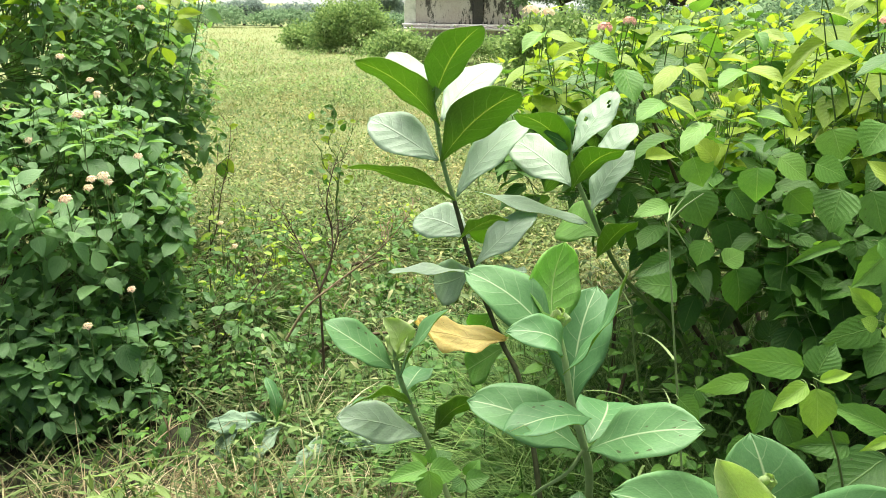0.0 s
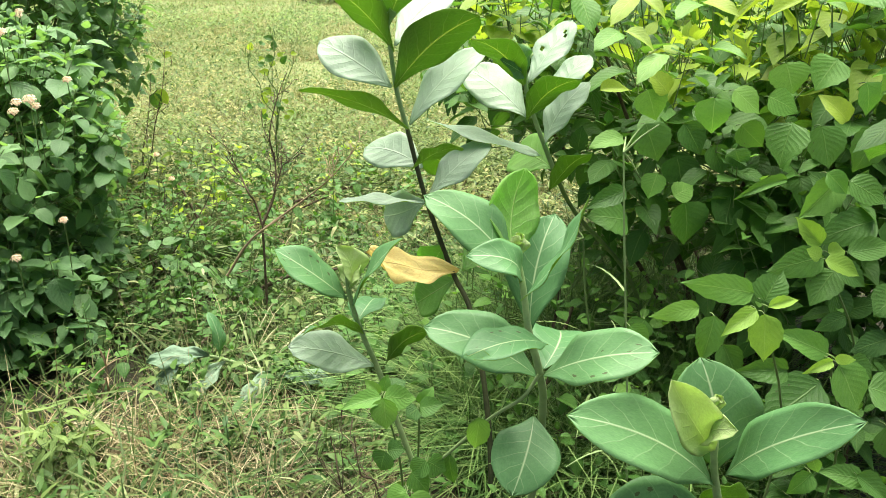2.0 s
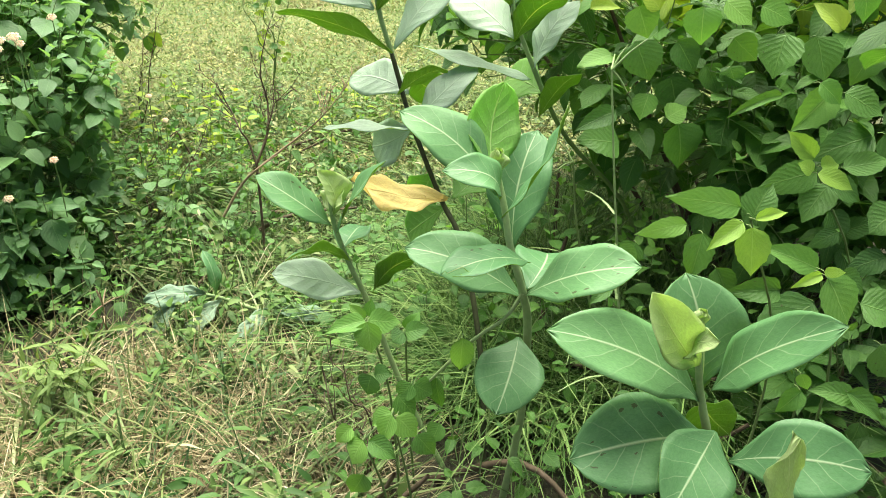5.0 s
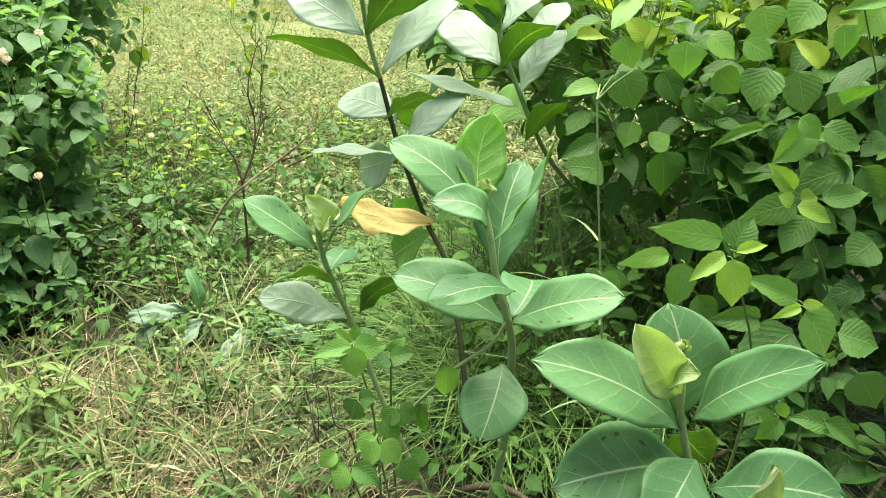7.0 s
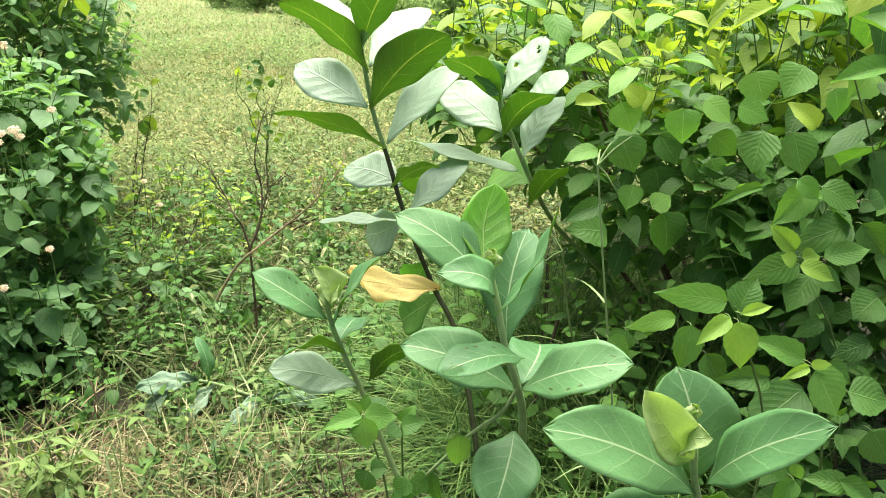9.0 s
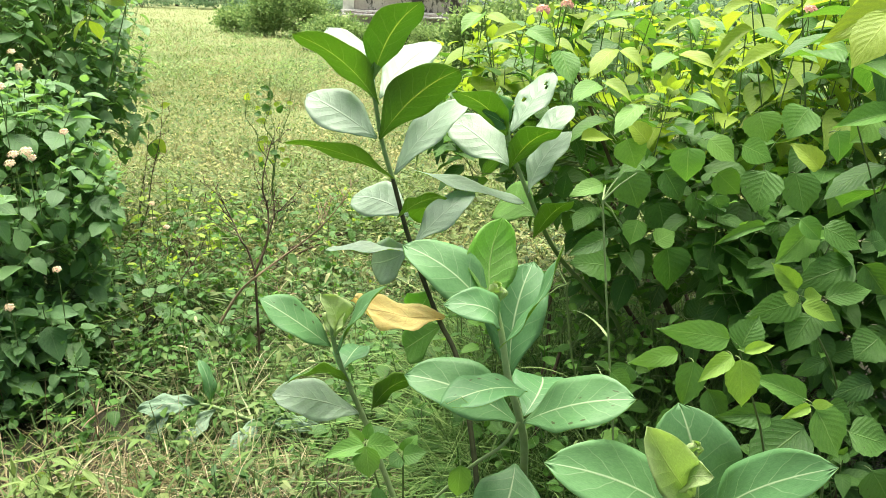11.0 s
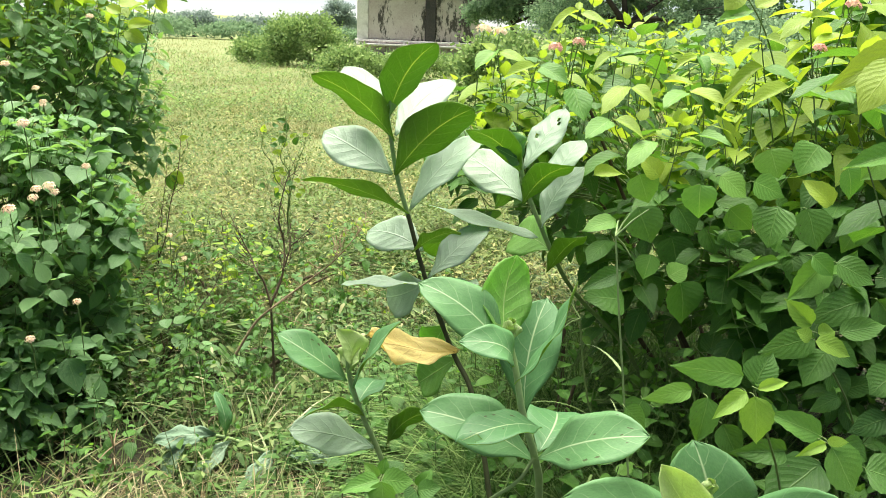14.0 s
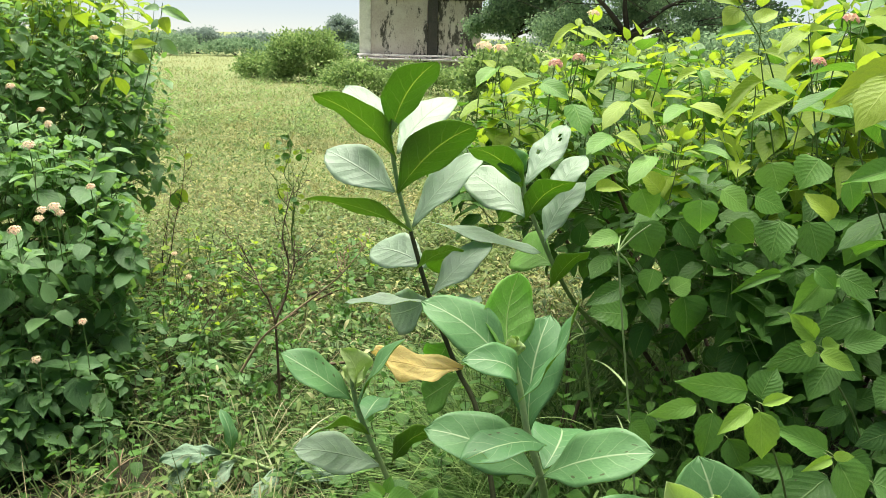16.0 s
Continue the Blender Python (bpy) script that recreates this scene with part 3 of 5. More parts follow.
mleaf(D, (0.435, 0.910, 0.553), (0.426, 0.850, 0.616), 0.045, (-0.964, 0.247, 0.094), 0.016, 'young')
mleaf(D, (0.459, 0.930, 0.467), (0.232, 0.885, 0.616), 0.104, (0.530, -0.591, 0.608), 0.018)
mleaf(D, (0.474, 0.930, 0.484), (0.509, 0.760, 0.695), 0.085, (-0.969, 0.088, 0.230), 0.016)
mleaf(D, (0.477, 0.950, 0.448), (0.550, 1.000, 0.358), 0.075, (-0.097, 0.901, 0.423), 0.008)
mleaf(D, (0.475, 0.920, 0.413), (0.271, 0.870, 0.417), 0.135, (0.176, -0.681, 0.678), 0.014, 'spots')
mleaf(D, (0.482, 0.910, 0.429), (0.388, 0.795, 0.392), 0.108, (0.119, -0.603, 0.754), 0.012)
mleaf(D, (0.524, 0.930, 0.358), (0.675, 0.840, 0.413), 0.112, (-0.514, -0.599, 0.591), 0.012)

buds(A, (-0.02, 1.53, 1.015), (-0.1, 0, 1), 0.011)
buds(B, (0.244, 1.55, 0.955), (-0.1, 0, 1), 0.010)
buds(A, (0.169, 1.05, 0.755), (0, 0, 1), 0.010)
buds(D, (0.434, 0.92, 0.58), (0, 0, 1), 0.010)
# a torn yellow scrap on the low leaf and low leaves near the ground
mleaf(D, (0.538, 0.830, 0.335), (0.531, 0.792, 0.508), 0.070, (0.25, -0.9, 0.2), 0.014, "withered", M_MILK_YOUNG, "torn yellow-green leaf scrap")


def fallen_branch():
    br = thing("fallen_branch", (-0.42, 1.86, 0.0), "wilted grey-green milkweed branch lying in the grass", "branch")
    stalk(br, [(-0.20, 1.84, 0.05), (-0.318, 1.85, 0.085), (-0.435, 1.86, 0.125), (-0.514, 1.85, 0.135)], 0.006, 0.004, M_MSTALK)
    mleaf(br, (-0.46, 1.86, 0.13), (-0.61, 1.82, 0.14), 0.07, (0.1, -0.6, 0.8), 0.02, "withered", M_WILT)
    mleaf(br, (-0.51, 1.86, 0.125), (-0.58, 1.76, 0.05), 0.06, (-0.4, -0.6, 0.6), 0.02, "withered", M_WILT)
    mleaf(br, (-0.435, 1.86, 0.125), (-0.455, 1.89, 0.245), 0.045, (0.8, -0.5, 0.1), 0.015, "", M_MILK_OLD)
    mleaf(br, (-0.42, 1.86, 0.11), (-0.52, 1.74, 0.05), 0.06, (0, -0.5, 0.8), 0.02, "withered", M_WILT)
    mleaf(br, (-0.30, 1.85, 0.085), (-0.36, 1.71, 0.05), 0.055, (0.2, -0.4, 0.8), 0.02, "withered", M_WILT)
    mleaf(br, (-0.27, 1.84, 0.08), (-0.14, 1.78, 0.12), 0.055, (0.0, -0.5, 0.8), 0.02, "withered", M_WILT)


fallen_branch()


# ---- lantana ----
def lantana_template(name, seed, width, droop, fold, mat, rows=13):
    """A toothed ovate leaf one unit long, with a drawn-out tip and a quilted blade."""
    r = np.random.default_rng(seed)
    v = np.array([-1, -0.62, -0.28, 0, 0.28, 0.62, 1.0])[None, :]
    cols = v.shape[1]
    u = np.linspace(0, 1, rows)[:, None]
    step = np.arange(rows)[:, None]
    half = 0.5 * width * u ** 0.48 * (1 - u) ** 0.84 / 0.428 * (1 - 0.45 * np.clip((u - 0.68) / 0.32, 0, 1)) + 0.004
    tooth = np.where(step % 2 == 0, 1.025, 0.955)
    half = np.where(np.abs(v) == 1, half * tooth, half)
    z = -droop * u ** 2 + fold * np.abs(v) * half * 1.2 + 0.025 * np.sin(u * 7 + seed) * v
    z = z + 0.012 * np.cos(step * np.pi) * (np.abs(v) == 0.62) * np.sin(np.pi * u) + 0.02 * np.cos(5 * u + seed) * v ** 2
    P = np.stack(np.broadcast_arrays(u * (1 - 0.12 * droop), half * v + 0.05 * math.sin(seed * 2.3) * u ** 2, z), -1).reshape(-1, 3)
    P = P + r.normal(0, 0.003, P.shape)
    uv = np.stack(np.broadcast_arrays(u, (v + 1) / 2), -1).reshape(-1, 2)
    me = fast_mesh(name, P, grid_faces(rows, cols), mat, uv)
    pick = (np.arange(0, rows, 2)[:, None] * cols + np.array([0, 3, 6])[None, :]).ravel()
    return me, P[pick], grid_faces(len(range(0, rows, 2)), 3), uv[pick]


def flower_template(name, mat, seed, r=0.018):
    """A domed head of some two dozen small florets."""
    g = np.random.default_rng(seed)
    vs, fs, o = [], [], 0
    for i in range(26):
        a, h = i * 2.39996, i / 26
        d = np.array((math.cos(a) * math.sqrt(h), math.sin(a) * math.sqrt(h), 0.75 * math.sqrt(1 - 0.9 * h)))
        c = d * r + g.normal(0, 0.0008, 3)
        n = unit(d + g.normal(0, 0.2, 3))
        x = unit(np.cross(n, (0.3, 0.9, 0.1)))
        y = np.cross(n, x)
        size = 0.0048 + 0.0015 * g.random()
        ring = [c + size * (x * math.cos(q) + y * math.sin(q)) * (1.0 if j % 2 else 0.62) + n * 0.001 for j, q in enumerate(np.linspace(0, 2 * np.pi, 8, endpoint=False))]
        vs += [c - n * 0.001] + ring
        for j in range(0, 8, 2):
            fs.append((o, o + 1 + j, o + 1 + (j + 1) % 8, o + 1 + (j + 2) % 8))
        o += 9
    return fast_mesh(name, np.array(vs), np.array(fs), mat)


LEAF_KINDS = {}
for key, mat in (("mature", M_LANT), ("young", M_LANT_YOUNG_LIT), ("dark", M_LANT_DARK), ("slim", M_SLIM), ("fresh", M_LANT_FRESH), ("bright", M_LANT_BRIGHT)):
    slim = 0.3 if key == "slim" else 1.0
    LEAF_KINDS[key] = [lantana_template("lantana_leaf_" + key, 3 + i, w * slim, dr, fo, mat) for i, (w, dr, fo) in enumerate(((0.64, 0.20, 0.22), (0.72, 0.08, 0.10), (0.58, 0.34, 0.32), (0.68, 0.28, 0.05), (0.60, 0.14, 0.40)))]
FLOWER_PINK = flower_template("flower_head_pink", M_PETAL, 5)
FLOWER_PALE = flower_template("flower_head_pale", M_PETAL_PALE, 8)


def frame_of(d):
    x = unit(np.cross(d, (0.31, 0.87, 0.12)))
    return x, np.cross(d, x)


def sprig(g, tip, d, pairs, size, gap, leaves, stems, young, old, drop=0.3, reach=None, fresh=1, bold=0.38):
    """Opposite pairs of leaves, each pair turned a quarter, down a shoot that ends at tip."""
    d = unit(d)
    x, y = frame_of(d)
    turn = g.uniform(0, 6.28)
    length = 0
    line = [np.array(tip)]
    for k in range(pairs):
        p = np.array(tip) - d * length
        grow = min(1.0, bold + 0.3 * k)
        for sgn in (0, math.pi):
            a = turn + k * math.pi / 2 + sgn + g.normal(0, 0.2)
            out = x * math.cos(a) + y * math.sin(a)
            el = math.radians((58, 22, 3, -7, -12)[min(k, 4)] * (0.4 if bold > 0.6 else 1) + g.normal(0, 12))
            ld = out * math.cos(el) + d * math.sin(el)
            ld = unit(ld + np.array((0, 0, -drop * min(k, 3) * 0.5)))
            nn = unit(d * 0.45 + np.array((0, 0, 1.0)) + g.normal(0, 0.2 if d[2] > 0.9 else 0.38, 3))
            ln = size * grow * g.uniform(0.8, 1.15)
            leaves.append((p + ld * 0.012, ld, nn, ln, young if k < fresh else old))
            if k and g.random() < 0.6:
                stems.append(tube(np.array([p, p + ld * 0.016]), 0.0014, 0.001, 3))
        length += gap * (0.5 + 0.5 * min(k, 2) / 2 + 0.2)
        line.append(np.array(tip) - d * length)
    if reach is not None:
        end = line[-1]
        mid = (end + np.array(reach)) / 2 + np.array((0, 0, 0.05))
        line += [mid * 0.5 + end * 0.5, mid]
    stems.append(tube(np.array(line), 0.0009, 0.0018, 4))


def place_leaves(bush, leaves, parts_of):
    """The leaves that the camera passes nearest become parts; the others are joined, one part for each kind."""
    rest = {}
    chosen = set(sorted(range(len(leaves)), key=lambda i: parts_of(leaves[i][0]))[:300])
    base = origin_of(bush)
    for i, (p, ld, nn, ln, kind) in enumerate(leaves):
        ld = unit(ld)
        n = unit(nn - np.dot(nn, ld) * ld)
        s = np.cross(n, ld)
        me, P, F, UV = LEAF_KINDS[kind][i % 5]
        if i in chosen:
            ob = new("leaf", me)
            ob.parent = bush
            R = Matrix((ld, s, n)).transposed().to_4x4()
            ob.matrix_basis = Matrix.Translation(Vector(p - base)) @ R @ Matrix.Scale(ln, 4)
        else:
            rest.setdefault(kind, []).append((p + (P[:, 0:1] * ld + P[:, 1:2] * s + P[:, 2:3] * n) * ln, F, UV))
    for kind, rows in rest.items():
        v, f = joined([(a, b) for a, b, c in rows])
        part("foliage", v, f, {"mature": M_LANT, "young": M_LANT_YOUNG_LIT, "dark": M_LANT_DARK, "slim": M_SLIM, "fresh": M_LANT_FRESH, "bright": M_LANT_BRIGHT}[kind], bush, kind="stuff", uv=np.vstack([c for a, b, c in rows]))


def flower(bush, at, mesh, size=1.0, lean=(0, 0, 1)):
    ob = new("flower_head", mesh)
    ob.parent = bush
    d = Vector(unit(lean))
    ob.matrix_basis = Matrix.Translation(Vector(np.array(at) - origin_of(bush))) @ d.to_track_quat("Z", "Y").to_matrix().to_4x4() @ Matrix.Scale(size, 4)
    v, f = tube(np.array([np.array(at) - 0.10 * np.array(d) - (0, 0, 0.08), np.array(at) - 0.05 * np.array(d), np.array(at)]), 0.0016, 0.0012, 4)
    part("flower_stalk", v, f, M_STALK, bush)


def lantana_bush(label, root, lobes, count, size, young, old, crown, seed, parts_of, pairs=(3, 5), clear=None, shoots=()):
    g = np.random.default_rng(seed)
    bush = thing("lantana_bush", root, label, "bush", "lantana bushes")
    leaves, stems = [], []
    area = np.array([r[0] * r[1] + r[1] * r[2] + r[0] * r[2] for c, r in lobes])
    area = area / area.sum()
    made = 0
    while made < count:
        i = g.choice(len(lobes), p=area)
        c, r = np.array(lobes[i][0]), np.array(lobes[i][1])
        q = unit(g.normal(0, 1, 3))
        if q[2] < -0.55:
            continue
        depth = 1.0 + g.normal(0, 0.07) if g.random() < 0.72 else g.uniform(0.6, 0.95)
        p = c + q * r * depth
        if p[2] < 0.07 or (clear is not None and clear(p)):
            continue
        if depth > 0.95 and any(np.sum(((p - np.array(c2)) / np.array(r2)) ** 2) < 0.80 for j, (c2, r2) in enumerate(lobes) if j != i):
            continue
        made += 1
        # leaves above the crown height take the yellower colour in place of sunlight
        top = p[2] > crown + g.normal(0, 0.07)
        d = unit(unit(q / r) * (0.3 if top else 0.75) + np.array((0, 0, 0.85)) + g.normal(0, 0.2, 3))
        sprig(g, p, d, int(g.integers(*pairs)), size * g.uniform(0.5, 1.2), 0.043, leaves, stems, young if top else ("fresh" if old == "mature" and g.random() < 0.3 else old), young if top and g.random() < 0.45 else old, 0.2, c * 0.75 + np.array(root) * 0.25)
    for tip, d, n in shoots:
        sprig(g, tip, d, n, size * 0.95, 0.06, leaves, stems, young, young, 0.25, np.array(tip) - np.array(d) * 0.5, 1, 0.55)
    place_leaves(bush, leaves, parts_of)
    v, f = joined(stems)
    part("brush", v, f, M_STALK, bush, kind="stuff")
    for k, (c, r) in enumerate(lobes):
        for j in range(3):
            foot = np.array(root) + g.normal(0, 0.09, 3) * (1, 1, 0)
            top_end = np.array(c) + np.array(r) * g.uniform(-0.6, 0.6, 3)
            mid = foot * 0.5 + top_end * 0.5 + g.normal(0, 0.05, 3)
            v, f = tube(smooth_line([foot - (0, 0, 0.02), mid, top_end], 5), 0.009, 0.004, 6)
            part("branch", v, f, M_TWIG, bush)
    return bush


RB = lantana_bush("dense lantana bush with yellow-green crown and pink flower heads", (0.98, 1.75, 0.0),
                  [((0.98, 1.78, 0.68), (0.50, 0.46, 0.42)), ((0.58, 2.06, 0.87), (0.46, 0.36, 0.34)), ((1.22, 1.75, 0.92), (0.42, 0.45, 0.50)), ((1.6, 1.9, 0.8), (0.4, 0.5, 0.55)),
                   ((1.04, 1.56, 0.50), (0.38, 0.33, 0.42)), ((1.0, 2.75, 0.74), (0.75, 0.5, 0.42))], 1150, 0.092, "young", "mature", 0.97, 21, lambda p: p[1] + 0.3 * abs(p[0] - 0.7), (3, 5), lambda p: p[2] < 0.62 - 0.5 * (p[0] - 0.5) and p[0] < 0.95,
                  (((0.74, 1.65, 1.27), (-0.1, -0.1, 1), 4), ((0.88, 1.5, 1.30), (0.1, -0.1, 1), 5), ((0.82, 1.55, 1.18), (-0.2, -0.2, 1), 4), ((0.49, 2.05, 1.24), (0.1, 0, 1), 4), ((0.22, 1.96, 1.16), (-0.1, 0, 1), 4), ((0.38, 1.9, 1.12), (0, -0.1, 1), 4), ((1.0, 1.55, 1.36), (0.1, 0, 1), 5)))
for at, s in (((0.196, 1.900, 1.180), 0.95), ((0.236, 1.920, 1.176), 0.90), ((0.338, 1.750, 1.149), 0.85), ((0.400, 1.800, 1.162), 0.80), ((0.474, 2.000, 1.266), 0.75), ((0.786, 1.400, 1.249), 0.75), ((0.767, 1.450, 1.174), 0.70), ((1.02, 1.62, 1.12), 0.8)):
    flower(RB, at, FLOWER_PALE if at[1] > 1.85 else FLOWER_PINK, s * 1.1, (0.1, -0.3, 1))
LB = lantana_bush("dark green lantana bush speckled with pale pink flower heads", (-1.42, 2.5, 0.0),
                  [((-1.28, 2.31, 0.56), (0.48, 0.44, 0.36)), ((-1.28, 2.28, 0.26), (0.46, 0.38, 0.28)), ((-1.09, 2.30, 0.60), (0.28, 0.30, 0.30)), ((-1.18, 2.10, 0.19), (0.42, 0.28, 0.22)), ((-1.30, 1.98, 0.20), (0.40, 0.24, 0.26)), ((-1.64, 3.1, 0.85), (0.55, 0.60, 0.72)), ((-1.36, 3.4, 0.86), (0.33, 0.40, 0.60)), ((-1.95, 2.45, 0.62), (0.52, 0.45, 0.52)), ((-1.72, 2.75, 1.08), (0.50, 0.45, 0.50))],
                  1750, 0.086, "young", "dark", 1.2, 33, lambda p: p[1] - 0.3 * p[0], (3, 5), None,
                  (((-0.90, 3.0, 1.32), (0.15, -0.1, 1), 3), ((-1.02, 3.05, 1.38), (0.1, 0, 1), 4), ((-1.18, 2.95, 1.42), (0, 0, 1), 4), ((-0.98, 2.9, 1.2), (0.3, -0.1, 0.9), 4)))
for at, s in (((-1.000, 2.150, 0.887), 1.1), ((-0.928, 2.100, 0.734), 1.1), ((-0.962, 2.100, 0.726), 0.9), ((-1.014, 2.050, 0.682), 1.15), ((-0.963, 2.080, 0.707), 0.9), ((-0.915, 2.100, 0.719), 0.8), ((-0.888, 2.250, 0.761), 0.85), ((-0.842, 2.000, 0.454), 0.75), ((-0.950, 1.950, 0.368), 0.85), ((-1.117, 2.500, 0.946), 0.8), ((-1.100, 2.500, 0.906), 0.8), ((-1.032, 2.750, 1.156), 0.9), ((-1.152, 2.400, 1.020), 0.9), ((-0.771, 2.600, 0.472), 0.7), ((-0.713, 2.550, 0.408), 0.7), ((-1.20, 2.25, 0.80), 0.9), ((-1.17, 2.65, 0.88), 0.8)):
    flower(LB, np.array(at) * (0.97, 0.97, 1) + (0, 0, 0.012), FLOWER_PALE, s * 0.8, (0.15, -0.5, 1))


def lleaf(plant, base, tip, width, kind, up=0.65):
    """One lantana leaf from the end of its petiole to its tip, its face turned up and outwards."""
    LEAF_COUNT[0] += 1
    k = LEAF_COUNT[0]
    b, t = np.array(base), np.array(tip)
    d, ln = unit(t - b), np.linalg.norm(t - b)
    face = np.array((-0.25 + 0.35 * math.sin(k * 2.1), -0.75, up + 0.3 * math.sin(k * 1.3)))
    n = unit(face - np.dot(face, d) * d)
    ob = new("leaf", LEAF_KINDS[kind][k % 5][0])
    ob.parent = plant
    ob.matrix_basis = Matrix.Translation(Vector(b - origin_of(plant))) @ Matrix((d, np.cross(n, d), n)).transposed().to_4x4() @ Matrix.Diagonal((ln, width / 0.645, ln, 1))
    v, f = tube(smooth_line([b + np.array((0.003, 0.024, -0.006)), b + np.array((0.001, 0.009, -0.001)), b + d * 0.03 * ln], 3), 0.0009, 0.0007, 4)
    part("petiole", v, f, M_STALK, plant)
    return ob


lleaf(RB, (0.633, 1.500, 1.280), (0.574, 1.510, 1.296), 0.032, 'young')
lleaf(RB, (0.628, 1.500, 1.269), (0.593, 1.486, 1.247), 0.042, 'young')
lleaf(RB, (0.651, 1.500, 1.240), (0.583, 1.477, 1.225), 0.037, 'fresh')
lleaf(RB, (0.661, 1.500, 1.246), (0.710, 1.509, 1.275), 0.037, 'young')
lleaf(RB, (0.611, 1.500, 1.297), (0.655, 1.507, 1.311), 0.032, 'young')
lleaf(RB, (0.503, 0.800, 1.186), (0.427, 0.774, 1.160), 0.041, 'young')
lleaf(RB, (0.486, 0.780, 1.176), (0.436, 0.758, 1.139), 0.043, 'young')
lleaf(RB, (0.625, 0.950, 1.063), (0.540, 0.924, 1.052), 0.032, 'fresh')
stalk(RB, [(0.597, 1.500, 1.320), (0.634, 1.500, 1.272), (0.705, 1.520, 1.181), (0.818, 1.600, 0.985)], 0.0010, 0.0016, M_STALK, "shoot")
lleaf(LB, (-0.788, 2.700, 1.270), (-0.690, 2.661, 1.237), 0.036, 'dark')
lleaf(LB, (-0.795, 2.700, 1.273), (-0.840, 2.679, 1.270), 0.029, 'dark')
lleaf(LB, (-0.784, 2.700, 1.243), (-0.768, 2.679, 1.195), 0.045, 'young')
lleaf(LB, (-0.798, 2.700, 1.233), (-0.830, 2.683, 1.210), 0.031, 'dark')
lleaf(LB, (-0.866, 2.700, 1.309), (-0.805, 2.711, 1.330), 0.031, 'dark')
lleaf(LB, (-0.884, 2.700, 1.305), (-0.932, 2.708, 1.314), 0.031, 'dark')
lleaf(LB, (-0.797, 2.700, 1.170), (-0.736, 2.670, 1.124), 0.036, 'dark')
lleaf(LB, (-1.027, 1.900, 0.098), (-0.926, 1.868, 0.088), 0.038, 'fresh')
lleaf(LB, (-0.883, 2.600, 1.211), (-0.821, 2.612, 1.231), 0.043, 'young')
lleaf(LB, (-0.880, 2.600, 1.185), (-0.931, 2.610, 1.209), 0.043, 'young')
lleaf(LB, (-0.878, 2.650, 1.150), (-0.791, 2.619, 1.165), 0.040, 'young')
lleaf(LB, (-0.886, 2.650, 1.131), (-0.813, 2.620, 1.099), 0.044, 'young')
stalk(LB, [(-0.784, 2.700, 1.288), (-0.799, 2.700, 1.215), (-0.855, 2.750, 1.084), (-0.949, 2.800, 0.825)], 0.0012, 0.002, M_STALK, "shoot")
lleaf(RB, (0.403, 1.850, 1.233), (0.330, 1.790, 1.215), 0.031, 'young', 1.9)
lleaf(RB, (0.411, 1.850, 1.231), (0.470, 1.790, 1.220), 0.028, 'young', 1.9)
lleaf(RB, (0.407, 1.860, 1.236), (0.412, 1.880, 1.259), 0.019, 'young', 1.9)
lleaf(RB, (0.657, 1.750, 1.149), (0.585, 1.690, 1.132), 0.026, 'young', 1.9)
lleaf(RB, (0.665, 1.750, 1.150), (0.706, 1.690, 1.139), 0.029, 'young', 1.9)
lleaf(RB, (0.649, 1.720, 1.148), (0.656, 1.660, 1.125), 0.031, 'fresh', 1.9)
lleaf(RB, (0.230, 1.850, 1.137), (0.297, 1.790, 1.130), 0.037, 'young', 1.9)
lleaf(RB, (0.219, 1.830, 1.138), (0.166, 1.770, 1.106), 0.052, 'fresh', 1.9)
lleaf(RB, (0.218, 1.860, 1.139), (0.189, 1.880, 1.161), 0.028, 'young', 1.9)
lleaf(RB, (0.488, 1.780, 1.139), (0.520, 1.720, 1.129), 0.038, 'young', 1.9)
lleaf(RB, (0.488, 1.800, 1.141), (0.424, 1.740, 1.137), 0.036, 'young', 1.9)
lleaf(RB, (0.496, 1.800, 1.144), (0.585, 1.820, 1.179), 0.024, 'fresh', 1.9)
lleaf(RB, (0.296, 1.720, 1.114), (0.220, 1.660, 1.103), 0.037, 'young', 1.9)
lleaf(RB, (0.301, 1.700, 1.115), (0.349, 1.640, 1.095), 0.048, 'fresh', 1.9)
lleaf(RB, (0.351, 1.600, 1.081), (0.368, 1.540, 1.024), 0.053, 'fresh', 1.9)
lleaf(RB, (0.470, 1.600, 1.085), (0.510, 1.540, 1.073), 0.040, 'young', 1.9)
lleaf(RB, (0.460, 1.600, 1.087), (0.392, 1.540, 1.058), 0.045, 'young', 1.9)
lleaf(RB, (0.556, 1.650, 1.095), (0.598, 1.590, 1.105), 0.033, 'young', 1.9)
lleaf(RB, (0.575, 1.550, 1.087), (0.626, 1.490, 1.079), 0.044, 'young', 1.9)
lleaf(RB, (0.565, 1.550, 1.085), (0.502, 1.490, 1.063), 0.039, 'fresh', 1.9)
lleaf(RB, (0.688, 1.500, 1.139), (0.600, 1.440, 1.113), 0.037, 'young', 1.9)
lleaf(RB, (0.695, 1.500, 1.139), (0.736, 1.440, 1.134), 0.037, 'fresh', 1.9)
lleaf(RB, (0.709, 1.420, 1.109), (0.611, 1.360, 1.088), 0.042, 'young', 1.9)
lleaf(RB, (0.717, 1.420, 1.109), (0.751, 1.360, 1.104), 0.038, 'fresh', 1.9)
lleaf(RB, (0.675, 1.500, 1.189), (0.599, 1.440, 1.170), 0.030, 'young', 1.9)
lleaf(RB, (0.683, 1.500, 1.191), (0.705, 1.440, 1.195), 0.027, 'young', 1.9)
lleaf(RB, (0.710, 1.400, 1.229), (0.637, 1.340, 1.214), 0.028, 'young', 1.9)
